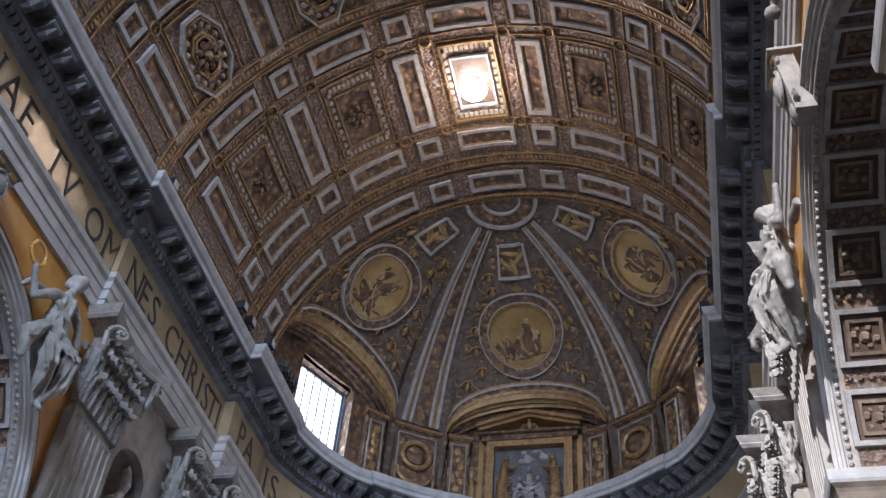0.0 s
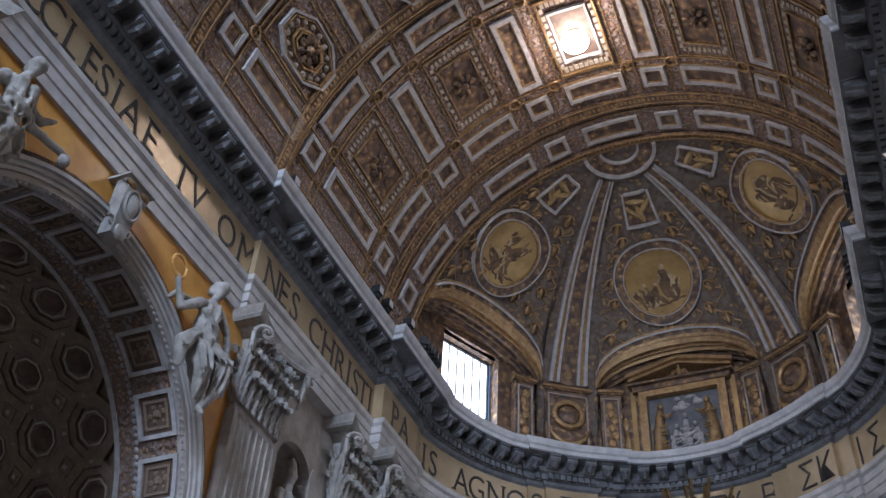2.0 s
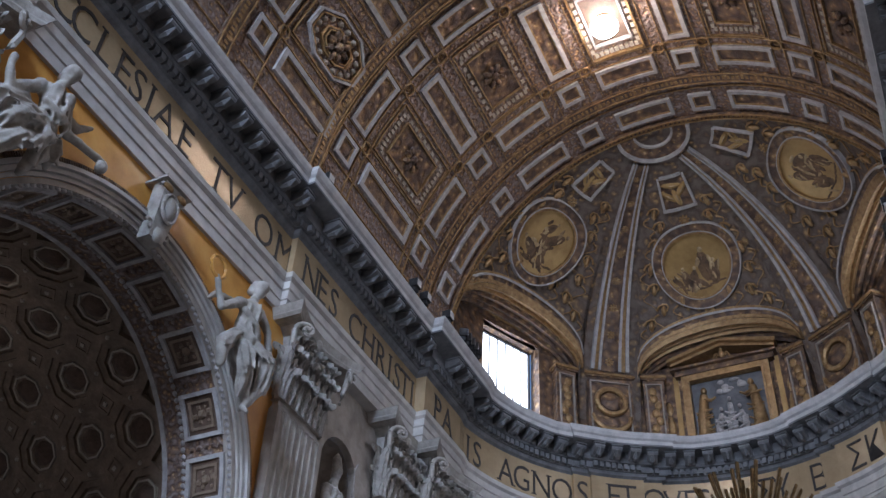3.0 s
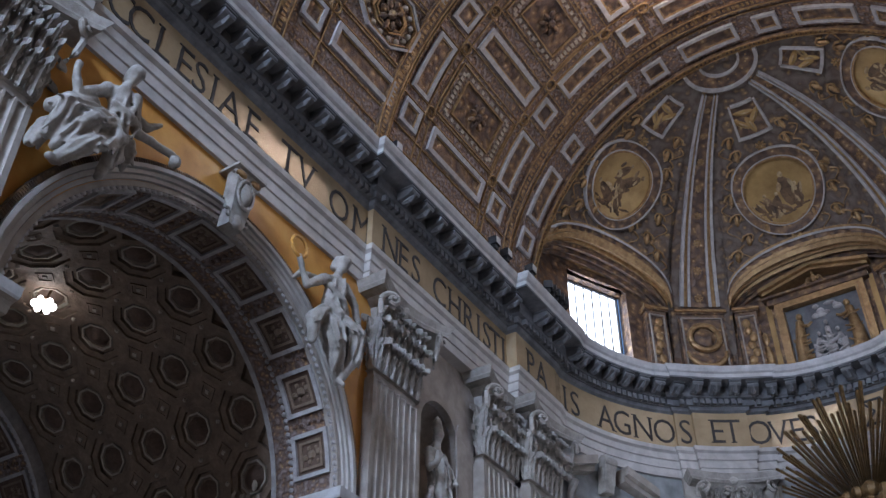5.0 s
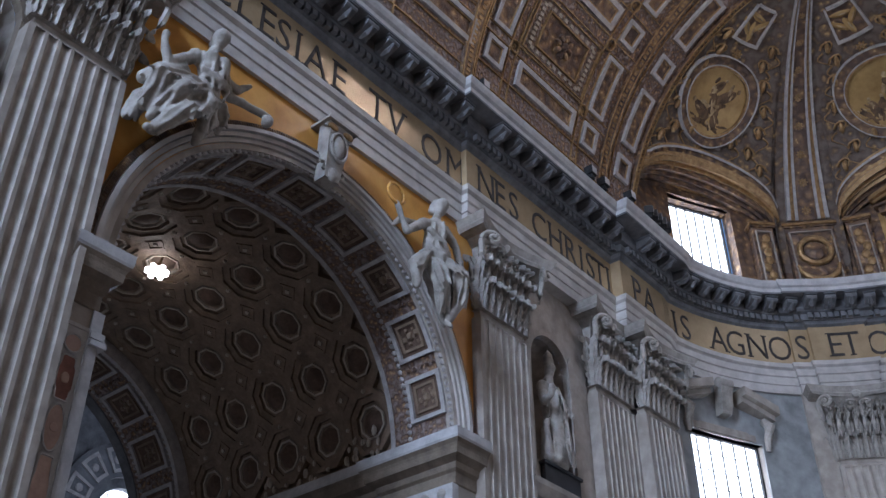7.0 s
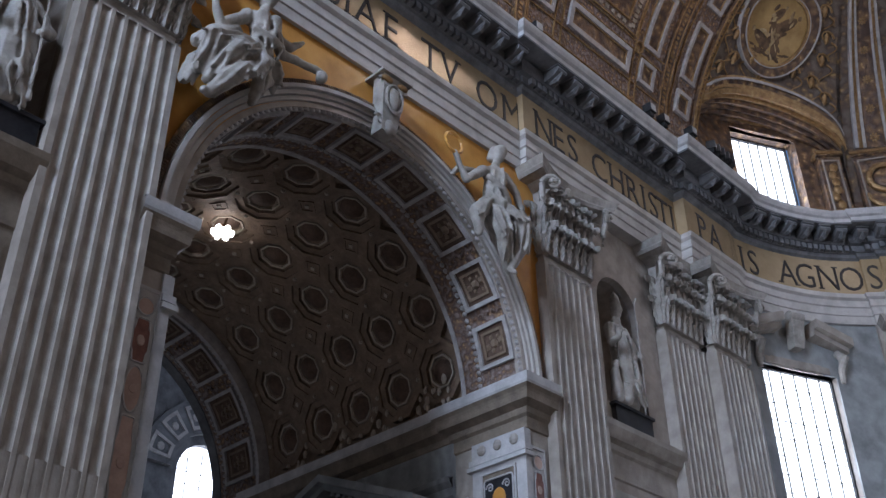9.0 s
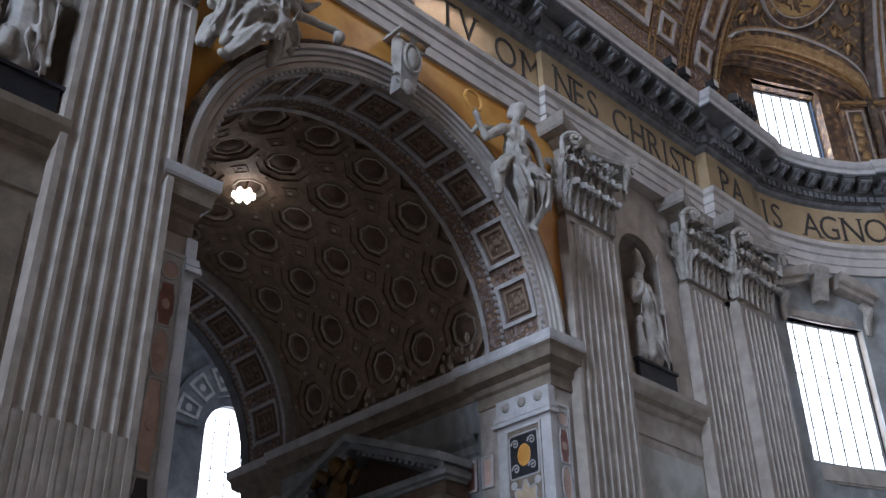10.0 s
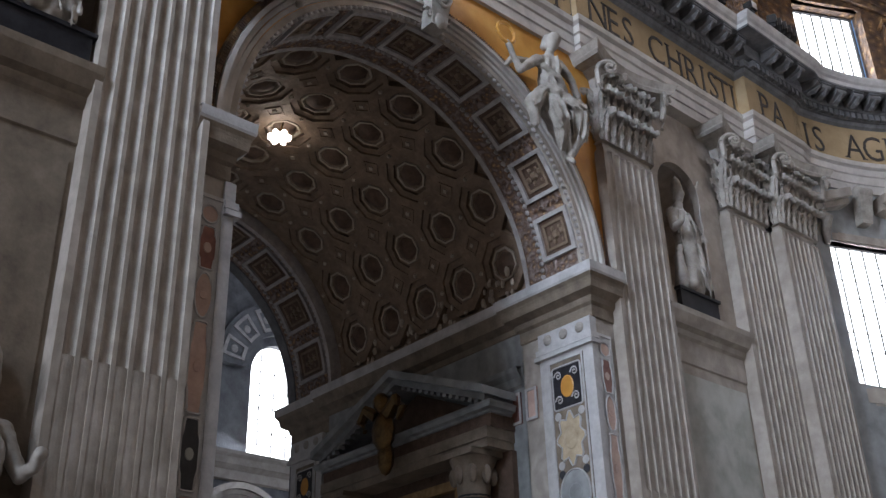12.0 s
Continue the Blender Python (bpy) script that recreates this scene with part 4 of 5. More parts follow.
def pilaster(m, depth=0.55, label="fluted grey marble pilaster with a leafy capital"):
    th = thing("pilaster", m, label, "pilaster", "pilasters along the walls")
    w = W_PIL / 2
    # shaft: seven flutes between narrow fillets
    xs = [(-w, 0.0), (-w + 0.14, 0.0)]
    n, pitch = 7, (W_PIL - 0.28) / 7
    for i in range(n):
        c = -w + 0.14 + (i + 0.5) * pitch
        r = pitch * 0.37
        xs += [(c - r * math.cos(a), -0.09 * math.sin(a)) for a in np.linspace(0, math.pi, 9)]
    xs += [(w - 0.14, 0.0), (w, 0.0)]
    prof = [(-w, -depth)] + xs + [(w, -depth)]
    k = len(prof)
    sh = Mesher()
    sh.add([(x, y, z) for z in (1.6, 22.85) for x, y in prof], [(i, i + 1, k + i + 1, k + i) for i in range(k - 1)])
    part("shaft", sh, MARBLE, th)
    for i in range(n):
        c = -w + 0.14 + (i + 0.5) * pitch
        rod = Mesher().bent(c - pitch * 0.36, c + pitch * 0.36, 1.6, 9.95, 0, 0.1, lambda u, z, d, c=c: Vector((u, -0.085 + d * 0.85 * (1 - ((u - c) / (pitch * 0.37)) ** 2 * 0.22), z)), 4)
        part("flute_filling", rod, MARBLE, th)
    part("necking", Mesher().sweep([(w, -depth), (w, 0), (-w, 0), (-w, -depth)][::-1], [(0, 22.8), (0.06, 22.85), (0.06, 22.95), (0.14, 23.0), (0.16, 23.1), (0.14, 23.2), (0.0, 23.22)]), MARBLE, th)
    part("base", Mesher().sweep([(-w, -depth), (-w, 0), (w, 0), (w, -depth)], [(0.3, 0), (0.3, 0.5), (0.36, 0.7), (0.3, 0.9), (0.14, 1.0), (0.22, 1.25), (0.1, 1.45), (0, 1.62)]), MARBLE, th)
    # capital
    bell = Mesher()
    pts = []
    for z, e in ((23.2, -0.3), (25.2, -0.3), (26.2, -0.1), (26.55, 0.25)):
        pts += [(-w - e, -depth, z), (-w - e, e, z), (w + e, e, z), (w + e, -depth, z)]
    bell.add(pts, [(j * 4 + i, j * 4 + i + 1, j * 4 + i + 5, j * 4 + i + 4) for j in range(3) for i in range(3)])
    part("bell", bell, STATUE, th, "capital's carved body")
    ab = Mesher()
    rows = []
    for z, e in ((26.5, 0.7), (26.62, 0.8), (26.68, 0.8), (26.95, 0.95)):
        line = [(-w - e, -depth)] + [(x * (w + e), e + 0.1 - 0.6 * (1 - x * x)) for x in np.linspace(-1, 1, 9)] + [(w + e, -depth)]
        rows += [(x, y, z) for x, y in line]
    ab.add(rows, [(j * 11 + i, j * 11 + i + 1, j * 11 + i + 12, j * 11 + i + 11) for j in range(3) for i in range(10)] + [tuple(range(11)), tuple(range(33, 44))])
    part("abacus", ab, STATUE, th)
    for i in range(7):
        part("leaf", LEAF_LOW, None, th, m=pose(-w + (i + 0.5) * W_PIL / 7, 0.0, 23.22, 0, 0, (i * 37 % 11) - 5))
    for i in range(8):
        part("leaf", LEAF_HIGH, None, th, m=pose((-w + i * W_PIL / 7) * 0.97, -0.06, 23.22, 0, 0, (i * 53 % 13) - 6))
    for i in range(8):
        part("leaf", LEAF_TOP, None, th, m=pose(-w + (i + 0.5) * W_PIL / 8, 0.05, 25.3, -8, 0, (i * 41 % 17) - 8))
    for s in (-1, 1):
        part("leaf", LEAF_LOW, None, th, m=pose(s * w, -depth / 2, 23.22, 0, 0, -90 * s))
        part("leaf", LEAF_HIGH, None, th, m=pose(s * w, -depth / 2, 23.22, 0, 0, -90 * s))
        v = part("volute", VOLUTE, None, th, m=pose(s * (w + 0.12), 0.78, 25.95, 0, 0, -38 * s))
        v.scale = (s, 1, 1)
        v = part("volute", VOLUTE, None, th, m=pose(s * 0.42, 0.22, 26.0))
        v.scale = (-s * 0.75, 0.75, 0.8)
    part("flower", Mesher().blob((0, 0.2, 26.7), (0.3, 0.2, 0.3), None, 8, 6), STATUE, th, "carved central flower")
    return th


first = pilaster(facing(-1, 8.95))
for m in (facing(-1, 28.25), facing(-1, 36.3), facing(-1, 39.4, X_END), facing(-1, 0.4), facing(1, 8.95), facing(1, 28.25), facing(1, 36.3), facing(1, 39.4, X_END),
          round_pose(-32.7, 11.7), round_pose(32.7, 11.7)):
    copy_thing(first, m)
# plain marble strips behind the pilasters
for sx in (-1, 1):
    m = Mesher()
    for a, b in ((26.85, 29.7), (34.8, 41.6), (7.5, 10.4), (-1.1, 2.4)):
        m.bent(a, b, 0, 28, -0.5, 0, lambda u, z, d: Vector((sx * (X_WALL + 0.1 - d), u, z)))
    struct("wall_strip_" + ("west" if sx < 0 else "east"), m, MARBLE, "grey marble wall behind the pilasters", "wall")
m = Mesher()
for c in (-32.7, 32.7):
    m.bent(c - 12, c + 12, 0, 27, 0, 0.22, apse, 6)
struct("wall_strip_apse", m, MARBLE, "grey marble backing of the apse pilasters", "wall")


# ---- carved figures: each one plain mesh ----
FOLDS = bpy.data.textures.new("folds", "MARBLE")
FOLDS.noise_scale, FOLDS.turbulence, FOLDS.noise_depth, FOLDS.marble_type = 0.5, 9.0, 2, "SHARP"
CHISEL = bpy.data.textures.new("chisel", "CLOUDS")
CHISEL.noise_scale, CHISEL.noise_depth = 0.22, 2


def figure(name, limbs, m, label, group="", material=STATUE, fold=0.03):
    """A draped stone figure from tapered limbs, fused and roughened into folds."""
    b = Mesher()
    rnd = random.Random(len(limbs) + int(abs(limbs[0][0][0][0]) * 10))
    for limb in limbs:
        # loose folds of cloth hanging along the thicker limbs
        for (p, r), (q, s) in zip(limb, limb[1:]):
            p, q = Vector(p), Vector(q)
            if r > 0.3 and (q - p).length > 0.5:
                for _ in range(6):
                    o = Vector((rnd.uniform(-1, 1), rnd.uniform(0.1, 1), rnd.uniform(-0.3, 0.3))).normalized()
                    b.tube([p + o * r * 0.9, p.lerp(q, 0.5) + o * (r + s) * 0.52 + Vector((rnd.uniform(-0.1, 0.1), 0.03, -0.05)), q + o * s * 1.02 + Vector((rnd.uniform(-0.18, 0.18), 0, -0.25))], [0.05, 0.075, 0.04], 5)
        for (p, r), (q, s) in zip(limb, limb[1:]):
            p, q = Vector(p), Vector(q)
            n = max(2, int((q - p).length / 0.22))
            r, s = r * 0.8 if r > 0.3 and (q - p).length > 0.25 else r, s * 0.8 if s > 0.3 and (q - p).length > 0.25 else s
            b.tube([p.lerp(q, i / n) for i in range(n + 1)], [r + (s - r) * i / n for i in range(n + 1)], 9)
            b.blob(p, (r, r, r), None, 9, 7)
            b.blob(q, (s, s, s), None, 9, 7)
    ob = part(name, b, material, None, label, True, m)
    ob["category"] = "statue"
    if group:
        ob["group"] = group
    r = ob.modifiers.new("fuse", "REMESH")
    r.mode, r.voxel_size, r.use_smooth_shade = "VOXEL", 0.042, True
    s = ob.modifiers.new("soften", "SMOOTH")
    s.iterations, s.factor = 2, 0.5
    d = ob.modifiers.new("folds", "DISPLACE")
    d.texture, d.strength, d.mid_level = FOLDS, -fold, 0.5
    d = ob.modifiers.new("chisel", "DISPLACE")
    d.texture, d.strength, d.mid_level = CHISEL, 0.018, 0.5
    return ob


def stretched(sx, limbs):
    """Limbs given along the wall, out from it and up, as local points."""
    return [[((sx * a, o, z), r) for (a, o, z), r in limb] for limb in limbs]


STANDING = [
    [((5.16, 1.12, 26.02), 0.28), ((5.15, 1.0, 25.8), 0.25)], [((5.1, 0.88, 26.1), 0.24), ((5.05, 0.75, 25.85), 0.2)],
    [((5.12, 0.95, 25.6), 0.14), ((4.98, 0.9, 25.25), 0.19)], [((4.3, 0.9, 24.75), 0.24), ((5.5, 0.9, 25.1), 0.24)],
    [((4.92, 0.92, 24.9), 0.47), ((4.7, 0.95, 24.0), 0.4), ((4.8, 1.0, 23.2), 0.54)],
    [((5.0, 1.05, 23.15), 0.5), ((5.45, 1.6, 22.8), 0.42), ((5.75, 1.3, 21.8), 0.28), ((5.2, 1.25, 20.75), 0.13), ((5.15, 1.5, 20.5), 0.1)],
    [((4.6, 1.1, 22.95), 0.42), ((4.6, 1.45, 22.1), 0.34), ((5.1, 1.1, 21.2), 0.2), ((5.35, 1.0, 20.8), 0.1)],
    [((4.4, 1.0, 23.3), 0.34), ((3.75, 1.1, 22.6), 0.3), ((3.9, 1.0, 21.8), 0.16)],
    [((4.85, 1.0, 22.8), 0.58), ((5.2, 0.95, 22.2), 0.52), ((5.6, 0.8, 21.5), 0.26)], [((5.3, 0.7, 23.6), 0.3), ((5.9, 0.7, 22.9), 0.24), ((6.0, 0.7, 22.1), 0.12)],
    [((4.22, 0.9, 24.68), 0.2), ((3.35, 1.0, 23.85), 0.16), ((3.05, 0.95, 24.35), 0.12), ((2.85, 0.95, 24.8), 0.11)],
    [((5.6, 0.95, 25.0), 0.2), ((6.0, 1.05, 24.5), 0.16), ((6.4, 1.1, 23.35), 0.12), ((6.45, 1.15, 23.0), 0.11)],
    [((4.4, 0.4, 24.95), 0.2), ((3.7, 0.3, 24.9), 0.15), ((3.3, 0.3, 24.4), 0.06)], [((5.7, 0.45, 25.0), 0.2), ((6.2, 0.35, 24.9), 0.14), ((6.35, 0.35, 24.2), 0.06)],
    [((4.3, 1.25, 24.3), 0.12), ((4.85, 1.42, 23.95), 0.14), ((5.3, 1.3, 23.6), 0.1)], [((4.25, 1.15, 23.6), 0.13), ((4.7, 1.5, 23.2), 0.16), ((5.3, 1.5, 23.2), 0.12)],
]
RECLINING = [
    [((-5.64, 1.18, 26.22), 0.29), ((-5.66, 1.06, 26.0), 0.26)], [((-5.58, 0.92, 26.32), 0.25), ((-5.6, 0.8, 26.1), 0.2)],
    [((-5.68, 1.0, 25.78), 0.15), ((-5.78, 0.98, 25.42), 0.2)], [((-6.3, 0.95, 24.98), 0.26), ((-5.3, 0.95, 25.28), 0.26)],
    [((-5.8, 1.0, 25.05), 0.5), ((-5.75, 1.08, 24.3), 0.44), ((-5.8, 1.1, 23.6), 0.56)], [((-6.02, 1.38, 24.9), 0.2), ((-5.98, 1.3, 24.7), 0.2)], [((-5.52, 1.38, 25.02), 0.2), ((-5.5, 1.3, 24.8), 0.2)],
    [((-6.35, 0.95, 24.92), 0.21), ((-7.2, 1.0, 24.0), 0.17), ((-7.5, 1.1, 24.55), 0.13), ((-7.52, 1.12, 24.85), 0.13)],
    [((-5.25, 0.95, 25.22), 0.21), ((-5.05, 1.1, 24.15), 0.17), ((-3.75, 1.1, 24.38), 0.13), ((-3.4, 1.1, 24.42), 0.12)], [((-3.5, 1.2, 24.12), 0.2), ((-3.52, 1.2, 24.06), 0.2)],
    [((-6.0, 1.1, 23.6), 0.44), ((-7.7, 1.6, 22.85), 0.34), ((-7.7, 1.1, 21.9), 0.22)],
    [((-5.9, 1.2, 23.3), 0.42), ((-6.9, 1.75, 22.75), 0.35), ((-7.4, 1.4, 21.9), 0.23), ((-7.55, 1.3, 21.4), 0.14)],
    [((-5.75, 1.2, 23.15), 0.44), ((-6.6, 1.75, 22.05), 0.33), ((-7.45, 1.4, 20.9), 0.17), ((-7.75, 1.6, 20.7), 0.12)],
    [((-6.2, 1.45, 23.5), 0.22), ((-6.1, 1.85, 22.7), 0.2), ((-5.95, 1.5, 21.9), 0.14)],
    [((-6.9, 0.6, 23.2), 0.38), ((-7.6, 0.6, 22.5), 0.36), ((-7.8, 0.5, 21.8), 0.2)], [((-6.6, 0.8, 24.2), 0.3), ((-7.3, 0.9, 23.55), 0.42), ((-7.75, 0.8, 23.1), 0.22)],
    [((-4.95, 0.5, 25.4), 0.18), ((-4.3, 0.5, 25.3), 0.16), ((-3.9, 0.6, 25.75), 0.08)], [((-5.7, 1.15, 23.0), 0.32), ((-5.85, 1.3, 22.1), 0.24), ((-6.0, 1.3, 21.5), 0.14)],
    [((-5.3, 1.0, 23.6), 0.34), ((-5.1, 0.9, 23.1), 0.24), ((-5.0, 0.8, 22.8), 0.1)], [((-5.2, 1.3, 24.2), 0.14), ((-5.75, 1.55, 23.95), 0.17), ((-6.3, 1.5, 24.1), 0.12)],
]
NICHE = [
    [((0, 0.35, 23.05), 0.26), ((0, 0.3, 22.9), 0.24)], [((0, 0.3, 23.25), 0.24), ((0, 0.28, 23.6), 0.2), ((0, 0.28, 23.9), 0.05)], [((0, 0.28, 22.7), 0.16), ((0, 0.2, 22.4), 0.25)],
    [((-0.46, 0.2, 22.1), 0.25), ((0.46, 0.2, 22.1), 0.25)],
    [((0, 0.2, 22.0), 0.48), ((0, 0.3, 20.9), 0.5), ((0.05, 0.3, 19.6), 0.6), ((0.1, 0.25, 18.75), 0.66)],
    [((0.5, 0.25, 22.0), 0.22), ((0.92, 0.5, 21.2), 0.17), ((0.62, 0.85, 20.9), 0.13)], [((-0.5, 0.25, 22.0), 0.22), ((-0.85, 0.5, 21.15), 0.17), ((-0.95, 0.95, 21.25), 0.13), ((-1.0, 1.05, 21.5), 0.16)],
    [((0.72, 0.8, 18.75), 0.05), ((0.6, 0.85, 21.0), 0.05), ((0.5, 0.9, 23.2), 0.05), ((0.7, 0.9, 23.6), 0.06)],
    [((-0.75, 0.45, 19.9), 0.2), ((-0.75, 0.45, 19.5), 0.24), ((-0.75, 0.45, 18.75), 0.28)], [((-0.75, 0.5, 20.2), 0.16), ((-0.74, 0.5, 20.25), 0.16)],
    [((-0.3, 0.7, 19.3), 0.16), ((-0.4, 0.65, 18.75), 0.26)], [((0.45, 0.5, 21.2), 0.2), ((0.6, 0.5, 20.0), 0.22), ((0.55, 0.5, 19.0), 0.26)],
]
for sx in (-1, 1):
    at = facing(sx, AY, X_WALL)
    figure("spandrel_statue", stretched(sx, STANDING), at, "white marble draped winged figure perched on the archivolt", "spandrel statues")
    if sx > 0:
        figure("spandrel_statue", stretched(sx, RECLINING), at, "white marble reclining draped figure with outstretched arm", "spandrel statues")
        continue
    w = Mesher().tube([(sx * (2.78 + 0.42 * math.cos(a)), 0.95, 25.2 + 0.42 * math.sin(a)) for a in np.linspace(0, 2 * math.pi, 17)], 0.07, 6)
    tagged(part("wreath", w, YELLOW, None, "yellow stone wreath held up beside the arch", True, at), category="wreath")
    figure("spandrel_statue", stretched(sx, RECLINING), at, "white marble reclining draped figure with outstretched arm", "spandrel statues")
    for yy in (32.1, 6.1):
        figure("niche_statue", stretched(sx, NICHE), facing(sx, yy, X_WALL + 0.5), "robed white marble figure with tall hat in its niche", "niche statues", fold=0.035)
        tagged(part("plinth", Mesher().box(-1.2, 1.2, -0.45, 0.62, 17.36, 18.32).box(-1.3, 1.3, -0.45, 0.7, 18.32, 18.44), BLACK, None, "dark stone plinth under the niche statue", False, facing(sx, yy, X_WALL + 0.5)), category="plinth")

# figure in the lower niche of the near pier
figure("niche_statue", [[((a, o, z - 13.9), r) for (a, o, z), r in limb] for limb in NICHE], facing(-1, 6.3, X_WALL + 0.1), "robed white marble figure in the lower pier niche", "niche statues", fold=0.035)
tagged(part("plinth", Mesher().box(-1.2, 1.2, -0.24, 0.6, 0.0, 4.42), MARBLE, None, "pale marble plinth under the lower statue", False, facing(-1, 6.2, X_WALL - 0.15)), category="plinth")

# ---- keystone cartouches over the arches ----
for sx in (-1, 1):
    th = thing("keystone", facing(sx, AY, X_WALL), "white marble scrolled keystone cartouche", "keystone", "keystones of the side arches")
    f = lambda u, z, d: Vector((u * (0.42 + 0.26 * (z - 24.4) / 2.2), d + 0.3 + 0.3 * (z - 24.4) / 2.2, z))
    part("body", Mesher().bent(-0.8, 0.8, 24.3, 26.5, -0.3, 0.25, f, 2, 4), STATUE, th)
    part("cap", Mesher().box(-0.7, 0.7, 0, 0.98, 26.5, 26.6).box(-0.62, 0.62, 0, 0.9, 26.6, 26.72), STATUE, th)
    part("shield", Mesher().blob((0, 0.78, 25.6), (0.27, 0.14, 0.48), None, 12, 8).tube([(0.36 * math.cos(a), 0.78, 25.6 + 0.6 * math.sin(a)) for a in np.linspace(0, 2 * math.pi, 21)], 0.07, 6), STATUE, th, "oval shield in a raised rim", True)
    for s in (-1, 1):
        for z, r in ((26.2, 0.24), (24.7, 0.2)):
            part("scroll", Mesher().tube([(s * (0.46 - 0.03 * k * 0.4) + r * math.exp(-0.1 * k) * math.cos(k * 0.7), 0.75 if z > 26 else 0.5, z + r * math.exp(-0.1 * k) * math.sin(k * 0.7)) for k in range(16)], 0.07, 5), STATUE, th, "", True)
        part("wing", Mesher().blob((s * 0.36, 0.8, 26.32), (0.26, 0.12, 0.14), None, 8, 6), GOLD, th, "gilded wing", True)
    part("pendant", Mesher().blob((0, 0.5, 24.55), (0.26, 0.16, 0.34), None, 8, 6), STATUE, th, "", True)

# ---- inscription on the frieze ----


LETTERS = []
SERIFS = {"E": "lb lt", "L": "lb lt", "I": "cb ct", "T": "cb", "A": "lb rb", "V": "lt rt", "M": "lb rb lt rt", "N": "lb lt rt", "H": "lb rb lt rt", "R": "lb lt rb", "P": "lb lt"}


def word(text, m, size=2.1, wide=0.82):
    c = bpy.data.curves.new("inscription", "FONT")
    c.body, c.size, c.align_x, c.extrude, c.resolution_u, c.offset = text, size, "CENTER", 0.012, 3, -0.016
    c.materials.append(LETTER)
    ob = new("inscription", c)
    ob.matrix_basis = m
    ob.scale = (wide, 1, 1)
    LETTERS.append(ob)
    return tagged(ob, "dark capital letters set in the gold frieze", "inscription", kind="structure")


def apse_letters(text, a0, a1, r, z=28.93):
    n = len(text)
    for i, ch in enumerate(text):
        if ch != " ":
            a = a0 + (a1 - a0) * (i + 0.5) / n
            p = az_point(r - 0.03, a, z)
            word(ch, pose(p.x, p.y, p.z, 90, 0, -a))


def spaced(text, spots, x):
    for ch, y in zip(text, spots):
        word(ch, pose(-(x - 0.02), y, 28.93, 90, 0, 90))


spaced("ECCLESIAE", (11.2, 12.2, 13.1, 14.2, 15.22, 16.0, 16.7, 17.6, 18.8), 12.7)
spaced("TVOM", (20.88, 21.98, 24.1, 25.6), 12.7)
spaced("NESCHRISTI", (27.28, 28.25, 29.22, 31.1, 32.38, 33.55, 34.45, 35.2, 36.0, 36.75), 12.4)
spaced("PA", (38.45, 39.6), 11.85)
for ch, a, r in (("I", -79.4, 12.15), ("S", -75.6, 12.15), ("A", -65.1, 12.15), ("G", -60.0, 12.15), ("N", -53.9, 12.15), ("O", -47.85, 12.15), ("S", -42.4, 11.95),
                 ("E", -34.3, 11.7), ("T", -30.3, 11.7), ("O", -23.2, 11.95), ("V", -18.3, 12.15), ("E", -13.8, 12.15), ("S", -10.3, 12.15)):
    apse_letters(ch, a - 1, a + 1, r)
apse_letters("\u03a3\u03a5", 2.5, 11.5, 12.15)
apse_letters("\u0392\u039f", 16.5, 26.5, 12.15)
apse_letters("\u03a3\u039a", 28.5, 39.5, 11.7)
apse_letters("\u0399\u03a3", 43.5, 55, 12.15)

# small serifs at the feet and heads of the strokes
bpy.context.view_layer.update()
for ob in LETTERS:
    xs, ys = [c[0] for c in ob.bound_box], [c[1] for c in ob.bound_box]
    x0, x1, y0, y1 = min(xs), max(xs), min(ys), max(ys)
    for spot in SERIFS.get(ob.data.body, "").split():
        x = {"l": x0 + 0.06, "c": (x0 + x1) / 2, "r": x1 - 0.06}[spot[0]]
        y = y0 if spot[1] == "b" else y1 - 0.06
        part("serif", Mesher().box(x - 0.19, x + 0.19, y, y + 0.06, -0.012, 0.014), LETTER, ob)

# ---- windows of the apse ----


def apse_window(az, hw, z0, z1, nx, nz, name, label, lamp):
    th = thing("window", round_pose(az, R_APSE, 0), label, "window", name)
    th["kind"] = "structure"
    yy, bar = -0.75 if nz == 1 else -0.3, 0.03 if nz == 1 else 0.022
    part("pane", Mesher().box(-hw, hw, yy - 0.06, yy - 0.03, z0, z1), DAY, th, "blank white daylit glass")
    fr = Mesher()
    for a, b, c, d in ((-hw, -hw + 0.09, z0, z1), (hw - 0.09, hw, z0, z1), (-hw, hw, z1 - 0.09, z1), (-hw, hw, z0, z0 + 0.09)):
        fr.box(a, b, yy - 0.1, yy + 0.12, c, d)
    part("window_frame", fr, IRON, th)
    for i in range(1, nx):
        x = -hw + 2 * hw * i / nx
        part("glazing_bar", Mesher().box(x - bar, x + bar, yy - 0.02, yy + 0.05, z0, z1), IRON, th)
    for i in range(1, nz):
        z = z0 + (z1 - z0) * i / nz
        part("glazing_bar", Mesher().box(-hw, hw, yy - 0.02, yy + 0.03, z - bar * 0.7, z + bar * 0.7), IRON, th)
    if lamp:
        lamp = lamp * (0.9 if az > 0 else 0.6)
        p, q = az_point(R_APSE - 0.4, az, (z0 + z1) / 2), az_point(0, az, (z0 + z1) / 2 - 6)
        area_lamp("window_daylight", p, q, 2 * hw, z1 - z0, lamp, (0.55, 0.73, 1.0))
    return th


